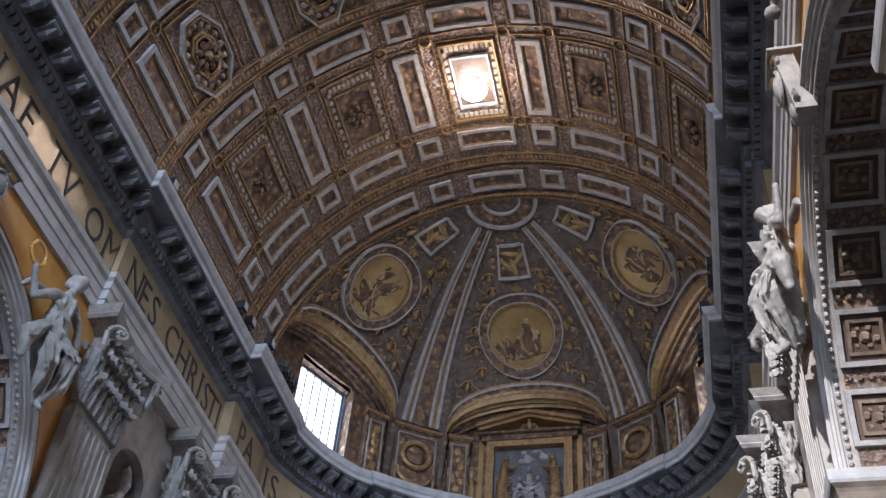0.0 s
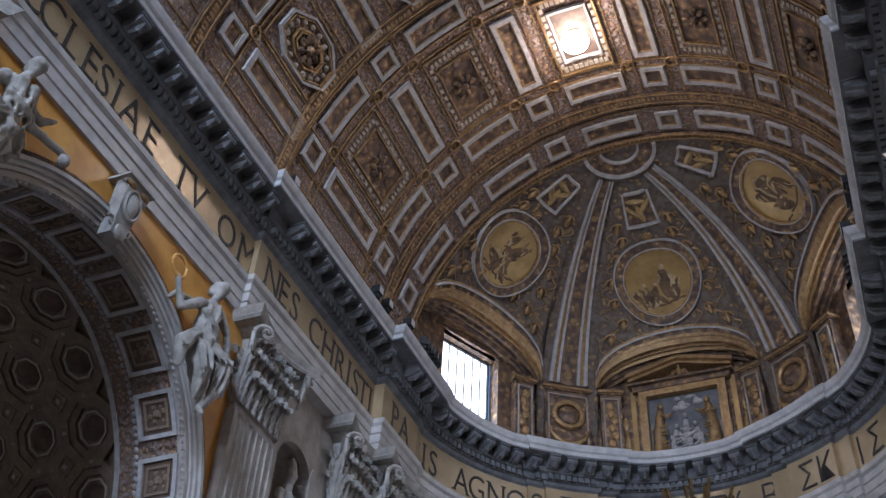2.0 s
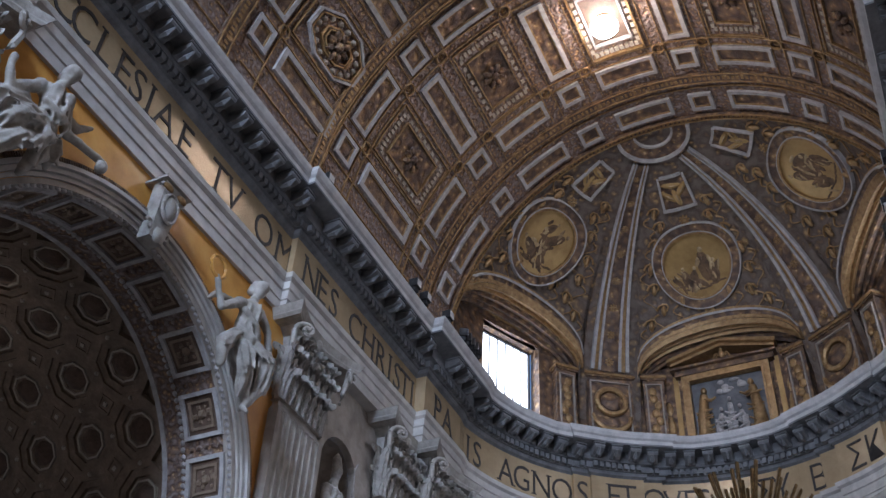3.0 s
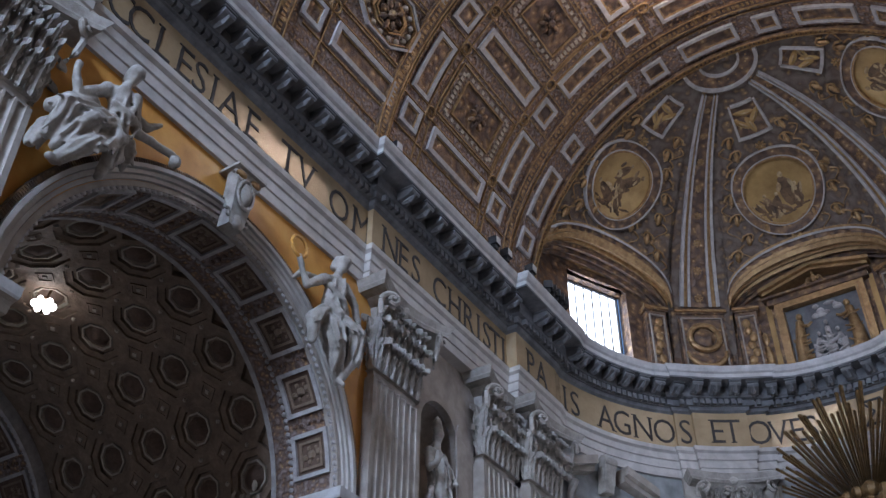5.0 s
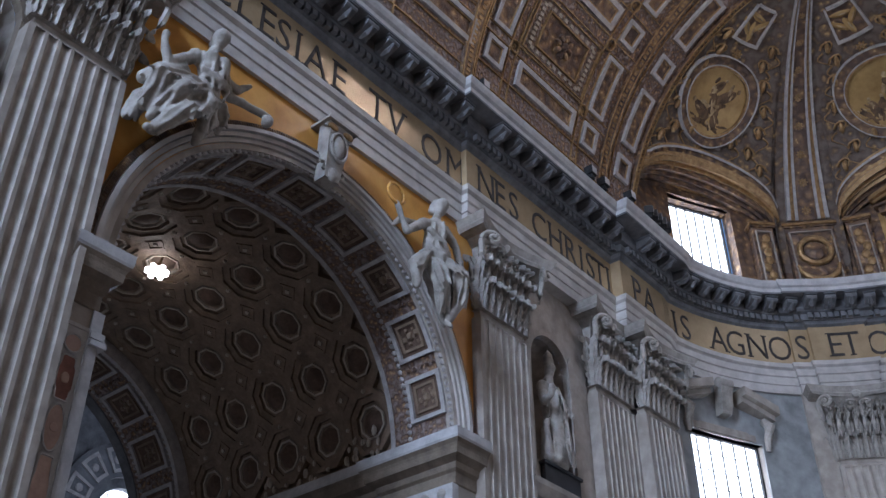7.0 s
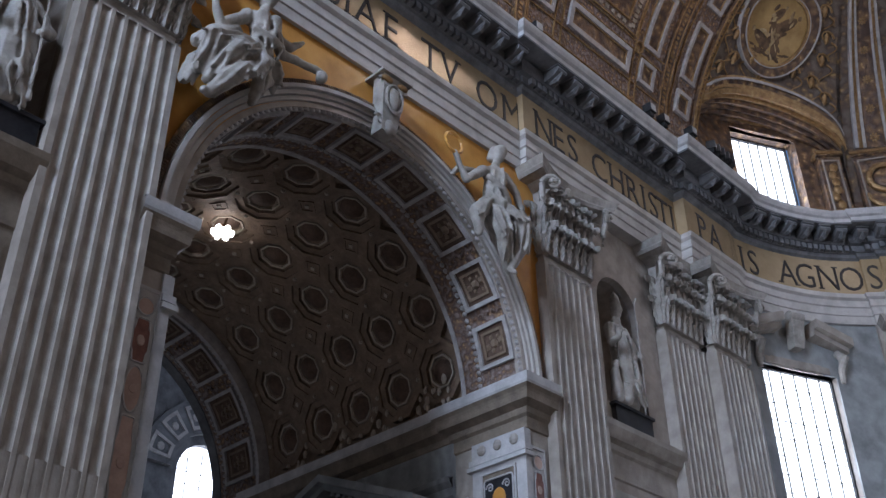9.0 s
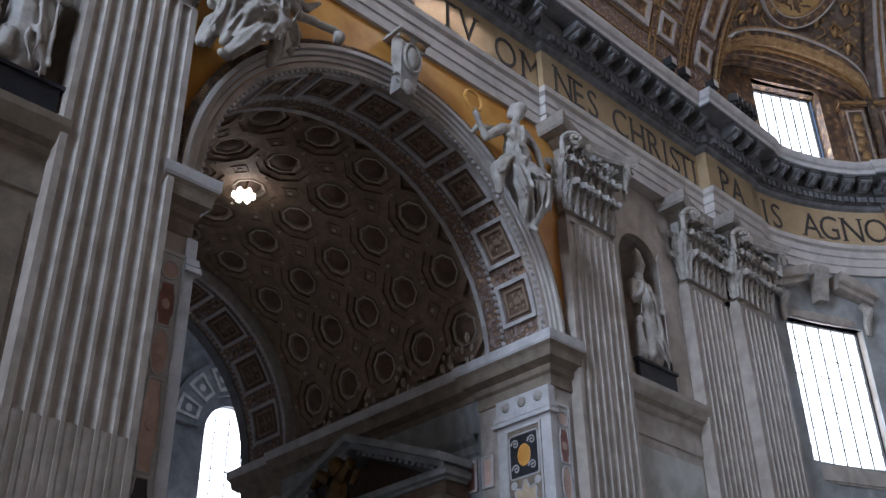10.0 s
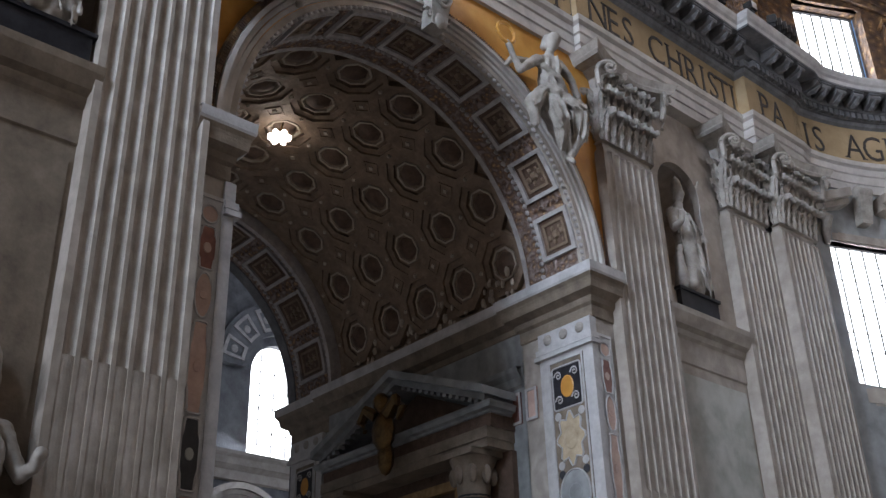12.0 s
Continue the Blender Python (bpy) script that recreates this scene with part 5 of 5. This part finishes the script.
for s in (-1, 1):
    apse_window(s * AZ_TOP, 2.15, 32.9, 38.9, 7, 1, "clerestory windows", "barred clerestory window glaring with daylight", 90)
    w = apse_window(s * AZ_LOW, 2.3, 16.85, 23.95, 6, 8, "tall apse windows", "tall leaded apse window glaring with daylight", 240)
    # moulded surround and broken pediment
    sr = Mesher()
    for a, b, c, d in ((-2.75, -2.3, 16.3, 24.4), (2.3, 2.75, 16.3, 24.4), (-2.75, 2.75, 23.95, 24.5), (-2.9, 2.9, 15.9, 16.75)):
        sr.box(a, b, -0.2, 0.1, c, d).box(a + 0.1, b - 0.1, 0.1, 0.16, c + 0.1, d - 0.1)
    part("surround", sr, MARBLE, w, "grey marble surround")
    for e in (-1, 1):
        f = lambda u, z, d: Vector((e * u, d, z + (3.0 - u) * 0.32))
        part("pediment_half", Mesher().bent(1.0, 3.1, 25.5, 25.95, -0.2, 1.0, f, 4).bent(1.0, 3.0, 25.2, 25.5, -0.2, 0.7, f, 4), MARBLE, w, "half of a broken pediment")
        part("scroll_bracket", Mesher().tube([(e * 2.5, 0.35, 25.2), (e * 2.5, 0.7, 24.8), (e * 2.5, 0.45, 24.2), (e * 2.5, 0.35, 23.6)], [0.22, 0.28, 0.22, 0.12], 8), STATUE, w, "", True)
    part("keystone", Mesher().bent(-0.35, 0.35, 25.0, 26.7, 0, 0.55, lambda u, z, d: Vector((u * (0.8 + 0.2 * (z - 25)), d + 0.2 * (z - 25), z)), 1, 3).tube([(-0.4, 0.62, 26.6), (0.4, 0.62, 26.6)], 0.3, 10), STATUE, w, "", True)

# lunette trims: pilaster strips, cartouches, relief aedicule
for s in (-1, 1):
    # window architraves of the clerestory
    sr = Mesher()
    for a, b, c, d in ((-2.55, -2.15, 32.8, 39.3), (2.15, 2.55, 32.8, 39.3), (-2.55, 2.55, 38.9, 39.35)):
        sr.box(a, b, -0.2, 0.2, c, d)
    t = thing("window_surround", round_pose(s * AZ_TOP, R_APSE), "brown gilded surround of the clerestory window", "surround", "clerestory surrounds")
    part("jambs", sr, GILT_FIGURE, t)
    part("moulding", Mesher().box(-2.9, 2.9, -0.1, 0.4, 39.35, 39.55).box(-2.7, 2.7, -0.1, 0.3, 39.55, 39.7), GOLD, t)
for c in (-33.3, 33.3, -46.5, 46.5, -20.5, 20.5):
    wide = 1.35 if abs(c) == 33.3 else 0.62
    t = thing("attic_pier", round_pose(c, 11.75, 32.74), "gilded and painted pier under the dome's rib" if wide > 1 else "narrow gilded attic strip below the lunette", "pier", "piers under the ribs" if wide > 1 else "strips beside the lunettes")
    part("block", Mesher().box(-wide, wide, -0.9, 0.1, 0, 4.6).box(-wide - 0.1, wide + 0.1, -0.9, 0.2, 4.6, 5.0), GILT_FIGURE, t)
    part("panel_frame", Mesher().ring(-wide + 0.15, wide - 0.15, 0.5, 4.3, 0.08, 0.08, 0, 0.12, lambda u, z, d: Vector((u, 0.1 + d, z))), TRAVERTINE, t, "pale stucco frame")
    part("upper_moulding", Mesher().box(-wide - 0.16, wide + 0.16, -0.9, 0.3, 4.7, 4.86), GOLD, t, "gilded moulding")
    part("lower_moulding", Mesher().box(-wide - 0.12, wide + 0.12, -0.9, 0.24, 0.1, 0.3), GOLD, t, "gilded moulding")
    if wide > 1:
        part("wreath", Mesher().tube([(0.85 * math.cos(a), 0.22, 2.9 + 0.85 * math.sin(a)) for a in np.linspace(0, 2 * math.pi, 25)], 0.17, 7), GOLD, t, "gilded wreath", True)
        part("boss", Mesher().blob((0, 0.15, 2.9), (0.62, 0.2, 0.62), None, 12, 8), GILT_FIGURE, t, "", True)
        part("garland", Mesher().tube([(1.1 * math.cos(a), 0.25, 2.0 + 1.1 * math.sin(a)) for a in np.linspace(math.pi * 1.02, 2 * math.pi - 0.06, 13)], [0.1 + 0.1 * math.sin(math.pi * k / 12) for k in range(13)], 7), GOLD, t, "gilded garland", True)
    else:
        for k in range(7):
            part("ornament", Mesher().blob((random.uniform(-0.2, 0.2), 0.14, 0.8 + k * 0.5), (0.24, 0.12, 0.3), None, 7, 5), GOLD, t, "gilded ornament", True)

t = thing("gilded_aedicule", round_pose(0, 11.9, 32.74), "gilded pedimented frame with a grey and gold relief", "relief frame")
fr = Mesher().ring(-2.55, 2.55, 0.15, 4.9, 0.42, 0.4, -0.4, 0.35, lambda u, z, d: Vector((u, d, z))).ring(-2.2, 2.2, 0.5, 4.55, 0.12, 0.12, 0, 0.45, lambda u, z, d: Vector((u, d, z)))
part("frame", fr, GOLD, t, "gilded frame with moulded edge")
part("ground", Mesher().box(-2.2, 2.2, -0.35, -0.05, 0.5, 4.6), CORNICE, t, "blue-grey ground")
random.seed(9)
for x, h, r in ((-1.45, 3.9, 0.46), (-0.62, 2.5, 0.28), (0.0, 3.1, 0.3), (0.62, 2.5, 0.28), (1.45, 3.9, 0.46)):
    rl = Mesher()
    y = 0.05 + 0.3 * (r - 0.28)
    side = 0.0 if x == 0 else math.copysign(1.0, x)
    rl.tube([(x + 0.1 * side, y, 0.6), (x + 0.12 * side, y + 0.12, h * 0.45), (x - 0.05 * side, y + 0.08, h - 0.55)], [r, r * 0.75, r * 0.5], 9).blob((x - 0.1 * side, y + 0.15, h - 0.25), (r * 0.4, r * 0.4, r * 0.5))
    for k in range(6):
        z = random.uniform(0.8, h - 0.7)
        rl.tube([(x - r, y + 0.2, z), (x, y + 0.36, z - 0.2), (x + r, y + 0.2, z + random.uniform(-0.3, 0.3))], [0.05, 0.09, 0.05], 6)
    rl.tube([(x, y + 0.2, h - 0.8), (x - 0.5 * side, y + 0.35, h - 1.1), (x - 0.75 * side, y + 0.3, h - 0.9)], [0.12, 0.1, 0.07], 6)
    part("relief_figure", rl, GOLD if r > 0.4 else STUCCO, t, "gilded relief shape" if r > 0.4 else "pale relief shape", True)
rl = Mesher()
for k in range(10):
    rl.blob((random.uniform(-0.9, 0.9), 0.0, random.uniform(3.5, 4.2)), (random.uniform(0.15, 0.35), 0.12, random.uniform(0.1, 0.2)), None, 8, 5)
part("cloud", rl, STUCCO, t, "pale stucco clouds", True)
for s in (-1, 1):
    part("side_panel", Mesher().box(s * 3.55 - 0.75, s * 3.55 + 0.75, -0.4, 0.0, 0.2, 5.2), MOSAIC, t, "gold side panel")
    part("side_ornament", Mesher().blob((s * 3.5, 0.05, 1.6), (0.3, 0.18, 1.0)).blob((s * 3.5, 0.05, 3.0), (0.24, 0.16, 0.5)).blob((s * 3.7, 0.05, 3.9), (0.2, 0.14, 0.3)), GOLD, t, "", True)
    f = lambda u, z, d: Vector((s * u, d, z + (3.2 - u) * 0.26))
    part("pediment_slope", Mesher().bent(0, 3.2, 5.75, 6.0, -0.3, 0.8, f, 3).bent(0, 3.05, 5.55, 5.75, -0.3, 0.55, f, 3), GOLD, t, "gilded raking cornice")
part("entablature", Mesher().box(-2.9, 2.9, -0.3, 0.35, 4.95, 5.3).box(-3.1, 3.1, -0.3, 0.6, 5.3, 5.45), GILT_FIGURE, t)
cr = Mesher().blob((0, 0.4, 5.8), (0.2, 0.16, 0.3)).blob((0, 0.45, 6.15), (0.1, 0.1, 0.12))
for s in (-1, 1):
    cr.tube([(s * (0.18 + 0.06 * k), 0.4, 5.7 + 0.22 * math.sin(k * 0.7)) for k in range(9)], [0.1 - 0.008 * k for k in range(9)], 6)
part("crest", cr, GOLD, t, "carved gilded crest", True)

# ---- sunburst of gilded rays over the throne ----
t = thing("sunburst", pose(0, 50.6, 23.2), "sunburst of gilded rays behind the apse altar", "sunburst")
random.seed(11)
for k in range(72):
    a = radians(-84 + 168 * k / 71 + random.uniform(-0.8, 0.8))
    ln = (3.5 + 3.3 * math.cos(a) ** 2) * (0.72 + 0.3 * abs(math.sin(k * 0.75))) + random.uniform(-0.2, 0.2)
    y = random.uniform(-0.25, 0.1)
    part("ray", Mesher().add([(math.sin(a + w) * r, y + o, math.cos(a + w) * r) for r, w, o in ((1.6, -0.03, -0.35), (1.6, 0.03, -0.35), (1.6, 0.0, -0.6), (ln, -0.016, -1.0), (ln, 0.016, -1.0), (ln, 0, -1.14))], [(0, 1, 4, 3), (1, 2, 5, 4), (2, 0, 3, 5), (3, 4, 5), (0, 2, 1)]), DARK_GOLD, t)
cl = Mesher()
for k in range(60):
    a, r = random.uniform(-1.5, 1.5), random.uniform(1.6, 3.3)
    cl.blob((math.sin(a) * r, random.uniform(-1.2, -0.3), math.cos(a) * r - 1.6), (random.uniform(0.2, 0.45),) * 3, None, 7, 5)
part("cloud", cl, DARK_GOLD, t, "gilded stucco clouds", True)

# ---- marble inlays of the arch piers ----


def inlay_strip(m, hw, z1, name_label):
    """A narrow panel with a chain of coloured inlays, downwards from z1."""
    t = thing("inlay_panel", m, name_label, "marble inlay", "inlaid panels of the arch piers")
    part("ground", Mesher().box(-hw, hw, -0.02, 0.03, 2, z1), LIP if hw < 0.5 else BROWN_STONE, t)
    part("border", Mesher().ring(-hw, hw, 2, z1, 0.06, 0.1, 0.03, 0.07, lambda u, z, d: Vector((u, d, z))), LIP, t)
    z, i = z1 - 0.3, 0
    seq = ((1.5, BLACK, "sq"), (1.9, OCHRE, "lobe"), (1.5, SLATE, "disc"), (2.1, PINK, "lobe"), (1.5, BLACK, "lobe")) if hw > 0.5 else \
        ((0.5, PINK, "dot"), (1.2, RED, "lobe"), (1.2, PINK, "disc"), (2.3, PINK, "lobe"), (1.7, BLACK, "lobe"), (1.9, PINK, "lobe"), (0.7, RED, "disc"), (2.2, PINK, "lobe"))
    while z > 3:
        h, mt, k = seq[i % len(seq)]
        w = hw - 0.14
        g = Mesher()
        n = 40
        pts = []
        for j in range(n):
            a = 2 * math.pi * (j + 0.5) / n
            c, s = math.cos(a), math.sin(a)
            e = 0.12 if k == "sq" else 0.35 if k == "lobe" else 1.0
            bx, bz = math.copysign(abs(c) ** e, c), math.copysign(abs(s) ** e, s)
            if k == "lobe" and hw > 0.5:
                bx, bz = c * (0.86 + 0.14 * math.cos(8 * a)), s * (0.86 + 0.14 * math.cos(8 * a))
            elif k == "lobe":
                bx *= 0.82 if 0.55 < abs(bz) < 0.93 else 1.0
            pts.append((bx * w, bz * h / 2))
        g.add([(x, d, z - h / 2 + y) for d in (0.03, 0.05) for x, y in pts], [tuple(range(n, 2 * n))] + [(j, (j + 1) % n, n + (j + 1) % n, n + j) for j in range(n)])
        pc = part("inlay", g, mt, t)
        part("inlay_border", Mesher().tube([(x, 0.05, z - h / 2 + y) for x, y in pts + pts[:1]], 0.035, 4), LIP, pc, "thin pale border")
        if hw > 0.5 and k in ("lobe", "disc"):
            for cx, cz in product((-1, 1), (-1, 1)):
                part("corner_inlay", Mesher().lathe([(0.15, 0), (0.13, 0.02), (0, 0.02)], lambda x, y, zz: Vector((cx * w * 0.82 + x, 0.032 + zz, z - h / 2 + cz * h * 0.44 + y)), 10), BLACK if k == "disc" else LIP, pc)
        if k == "sq":
            for cx, cz in product((-1, 1), (-1, 1)):
                part("inlay_scroll", Mesher().tube([(cx * w * 0.58 + 0.2 * math.exp(-0.12 * j) * math.cos(j * 0.7), 0.055, z - h / 2 + cz * h * 0.29 + 0.2 * math.exp(-0.12 * j) * math.sin(j * 0.7)) for j in range(14)], 0.03, 4), LIP, pc)
        if h > 1:
            part("inlay_core", Mesher().lathe([(0.34 * min(w, h / 2) * 1.4, 0), (0.3 * min(w, h / 2) * 1.4, 0.02), (0, 0.02)], lambda x, y, zz: Vector((x, 0.05 + zz, z - h / 2 + y * (1.3 if k != "disc" else 1))), 14), YELLOW if k == "sq" else (GREEN_WHITE if mt is BLACK else OCHRE if mt is OCHRE else SLATE if mt is SLATE else PINK), pc)
        z -= h + 0.1
        i += 1
    return t


for sx in (-1, 1):
    for y in (10.95, 26.05):
        inlay_strip(facing(sx, y, X_WALL), 0.38, 15.2, "narrow marble strip with pink and dark inlays")
    # faces of the piers inside the arch
    for e in (-1, 1):
      for xx, off in ((14.0, 0.0), (30.1, 0.35)):
        m = pose(sx * xx, AY + e * (AR + off), 0, 0, 0, 180 if e > 0 else 0)
        t = thing("pier_pilaster", m, "white-framed marble pier face below the impost", "pier face", "pier faces inside the arch")
        part("slab", Mesher().box(-1.22, 1.22, -0.1, 0.2, 0, 14.95), LIP, t)
        part("capital", Mesher().box(-1.3, 1.3, -0.1, 0.3, 14.95, 15.15).box(-1.22, 1.22, -0.1, 0.22, 15.15, 15.75).box(-1.34, 1.34, -0.1, 0.36, 14.75, 14.9), LIP, t)
        for k in (-0.75, 0, 0.75):
            part("rosette", Mesher().blob((k, 0.24, 15.45), (0.2, 0.1, 0.2), None, 8, 5), STATUE, t)
        inlay_strip(m @ pose(0, 0.2, 0), 0.78, 14.6, "wide white marble panel with coloured inlays")

# ---- altar in the passage, on its far side wall ----
for sx in (-1, 1):
    t = thing("altar_frame", pose(sx * 21.8, AY + AR, 0, 0, 0, 180), "dark marble pedimented altar frame with bronze ornament", "altar", "altars in the passages")
    for s in (-1, 1):
        f = lambda u, z, d: Vector((s * u, d, z + (5.2 - u) * 0.4))
        part("raking_cornice", Mesher().bent(0, 5.2, 13.75, 14.05, 0, 1.75, f, 4).bent(0, 5.0, 13.5, 13.75, 0, 1.45, f, 4), SLATE, t)
        for k in range(14):
            u = 0.4 + k * 0.34
            part("dentil", Mesher().box(-0.1, 0.1, 1.1, 1.35, 13.35 + (5.2 - u) * 0.4, 13.5 + (5.2 - u) * 0.4, pose(s * u, 0, 0)), SLATE, t)
        part("column", Mesher().lathe([(0.62, 1.5), (0.62, 4), (0.52, 10.4), (0.6, 10.5)], lambda x, y, z: Vector((s * 3.7 + x, 0.9 + y, z)), 18), BLACK, t, "dark polished column", True)
        cp = Mesher().lathe([(0.56, 10.4), (0.62, 11.2), (0.85, 11.8)], lambda x, y, z: Vector((s * 3.7 + x, 0.9 + y, z)), 14).box(s * 3.7 - 0.85, s * 3.7 + 0.85, 0.05, 1.75, 11.8, 12.0)
        for k in range(8):
            a = k * math.pi / 4
            cp.blob((s * 3.7 + 0.68 * math.cos(a), 0.9 + 0.68 * math.sin(a), 11.2), (0.18, 0.18, 0.35), None, 6, 5)
        part("column_capital", cp, BROWN_STONE, t, "brown leafy capital", True)
        part("angel_scroll", Mesher().tube([(s * 0.3, 2.0, 14.2), (s * 0.9, 2.1, 14.6), (s * 1.3, 2.1, 14.2), (s * 1.0, 2.1, 13.8)], [0.3, 0.24, 0.2, 0.1], 7), BRONZE, t, "", True)
    part("tympanum", Mesher().add([(-4.9, 0.3, 13.3), (4.9, 0.3, 13.3), (0, 0.3, 15.4), (-4.9, 0.25, 13.3), (4.9, 0.25, 13.3), (0, 0.25, 15.4)], [(0, 1, 2), (3, 5, 4)]), BROWN, t, "dark tympanum")
    # brown here puts the shade below the pediment into the colour
    part("architrave", Mesher().box(-4.9, 4.9, 0, 1.3, 12.0, 12.3).box(-4.95, 4.95, 0, 1.36, 12.3, 12.7), BROWN_STONE, t)
    part("frieze", Mesher().box(-5.0, 5.0, 0, 1.2, 12.7, 13.2), BROWN, t, "brown frieze")
    part("cornice", Mesher().sweep([(-5.0, 0.2), (-5.0, 1.2), (5.0, 1.2), (5.0, 0.2)][::-1], [(0, 13.18), (0.08, 13.2), (0.1, 13.28), (0.26, 13.32), (0.3, 13.46), (0.36, 13.52), (-0.6, 13.54)]), SLATE, t)
    part("back", Mesher().box(-5.0, 5.0, 0, 0.25, 1, 12), BROWN, t, "dark brown marble back panel")
    part("cartouche", Mesher().blob((0, 2.0, 13.6), (0.6, 0.35, 0.8)).blob((0, 2.1, 14.7), (0.35, 0.35, 0.4)).blob((0, 1.9, 12.6), (0.4, 0.3, 0.7)), BRONZE, t, "gilded bronze cartouche", True)
    part("picture_frame", Mesher().ring(-2.6, 2.6, 2, 11.5, 0.35, 0.35, 0.25, 0.5, lambda u, z, d: Vector((u, d, z))), GOLD, t, "gilded picture frame")
    # string course on the passage wall
    pth = [(sx * 16.3, AY + AR), (sx * 28.2, AY + AR)]
    if sx < 0:
        pth.reverse()
    struct("trim_passage_" + ("west" if sx < 0 else "east"), Mesher().sweep(pth, [(0, 14.2), (0.1, 14.3), (0.1, 14.6), (0.25, 14.8), (0.3, 14.95), (0, 15.0)]), SLATE, "grey marble string course of the passage", "string course")

# coloured panels between the two string courses of the passage
for sx in (-1, 1):
    for k, (xa, xb, mt) in enumerate(((15.6, 16.15, PINK), (16.4, 17.9, RED), (18.1, 19.6, PINK), (24.4, 26.0, RED), (26.2, 27.9, PINK))):
        a, b = sorted((sx * xa, sx * xb))
        p = tagged(part("wall_panel", Mesher().box(a, b, AY + AR - 0.05, AY + AR - 0.005, 12.9, 14.05), mt, None, "small coloured marble panel in the passage wall"), category="marble panel", group="coloured passage panels")
        part("border", Mesher().ring(a, b, 12.9, 14.05, 0.09, 0.09, 0.05, 0.09, lambda u, z, d: Vector((u, AY + AR - d, z))), LIP, p, "pale border")

# ---- chapel window at the end of the passage ----
for sx in (-1, 1):
    t = thing("window", pose(sx * 50.6, 36.6, 0, 0, 0, 90 * sx), "tall round-headed chapel window glaring with daylight", "window", "chapel windows")
    t["kind"] = "structure"
    m = Mesher().box(-2.25, 2.25, -0.05, 0, 20.9, 27.0)
    m.add([(2.25 * math.cos(a), 0, 27.0 + 2.25 * math.sin(a)) for a in np.linspace(0, math.pi, 17)], [tuple(range(17))])
    part("pane", m, DAY, t, "blank white daylit glass")
    for k in range(1, 4):
        part("glazing_bar", Mesher().box(-2.25 + k * 1.125 - 0.03, -2.25 + k * 1.125 + 0.03, 0.02, 0.08, 20.9, 28.8), IRON, t)
    for k in range(9):
        part("glazing_bar", Mesher().box(-2.25, 2.25, 0.02, 0.07, 21.3 + k * 0.85, 21.34 + k * 0.85), IRON, t)
    area_lamp("window_daylight", (sx * 48.6, 36.6, 25.2), (sx * 20, 33, 16), 4.2, 5, 9000, (0.72, 0.84, 1.0))

# ---- lamps that the place has ----
t = thing("vault_lamp", pose(0, 31.6, 46.05), "bright round electric lamp in the crown coffer", "lamp")
part("bulb", Mesher().blob((0, 0, -0.42), (0.72, 0.72, 0.3), None, 16, 8), BULB, t, "glowing white bulb", True)
part("holder", Mesher().lathe([(0.5, 0.1), (0.56, 0.0), (0.56, -0.2), (0.5, -0.3)], lambda x, y, z: Vector((x, y, z)), 16), GOLD, t, "gilded holder", True)
d = bpy.data.lights.new("vault_lamp_light", "POINT")
d.energy, d.color, d.shadow_soft_size = 480, (1.0, 0.76, 0.58), 0.5
new("vault_lamp_light", d).location = (0, 31.6, 44.9)
for sx in (-1, 1):
    t = thing("cluster_lamp", pose(sx * 21.4, 18.1, 24.45), "cluster of small bright bulbs hung below the passage vault", "lamp", "cluster lamps")
    part("ring", Mesher().tube([(0.34 * math.cos(a), 0.34 * math.sin(a), 0) for a in np.linspace(0, 2 * math.pi, 13)], 0.05, 6), BRONZE, t, "", True)
    part("stem", Mesher().tube([(0, 0, 0), (0, 0.2, 0.95)], 0.05, 6), BRONZE, t)
    for k in range(6):
        a = k * math.pi / 3
        part("bulb", Mesher().blob((0.34 * math.cos(a), 0.34 * math.sin(a), -0.1), (0.13, 0.13, 0.16), None, 8, 6), SMALL_BULB, t, "glowing bulb", True)
    part("bulb", Mesher().blob((0, 0, -0.05), (0.26, 0.26, 0.2), None, 8, 6), SMALL_BULB, t, "glowing bulb", True)
    d = bpy.data.lights.new("cluster_light", "POINT")
    d.energy, d.color, d.shadow_soft_size = 14, (1.0, 0.9, 0.76), 0.3
    new("cluster_light", d).location = (sx * 21.4, 18.1, 24.1)

# small floodlights standing on the cornice
fl = thing("floodlight", pose(0, 0, -50), "small black floodlight on the cornice edge", "floodlight", "floodlights on the cornice")
part("body", Mesher().box(-0.22, 0.22, -0.2, 0.24, 0.22, 0.66), IRON, fl)
part("lens", Mesher().box(-0.18, 0.18, 0.24, 0.26, 0.26, 0.62), LIP, fl, "pale glass front")
part("foot", Mesher().box(-0.14, 0.14, -0.14, 0.14, 0, 0.22), IRON, fl)
spots = []
for sx in (-1, 1):
    spots += [(sx * 10.2, 37.6 + 0.42 * k, 32.75, 60 * sx) for k in range(5)]
    spots += [(sx * 11.05, 25.5, 32.75, 90 * sx), (sx * 10.7, 33.2, 32.75, 90 * sx), (sx * 10.7, 34.3, 32.75, 90 * sx), (sx * 10.3, 36.0, 32.75, 90 * sx)]
fl.matrix_basis = pose(*spots[0][:3], 0, 0, spots[0][3])
for x, y, z, a in spots[1:]:
    copy_thing(fl, pose(x, y, z, 0, 0, a))
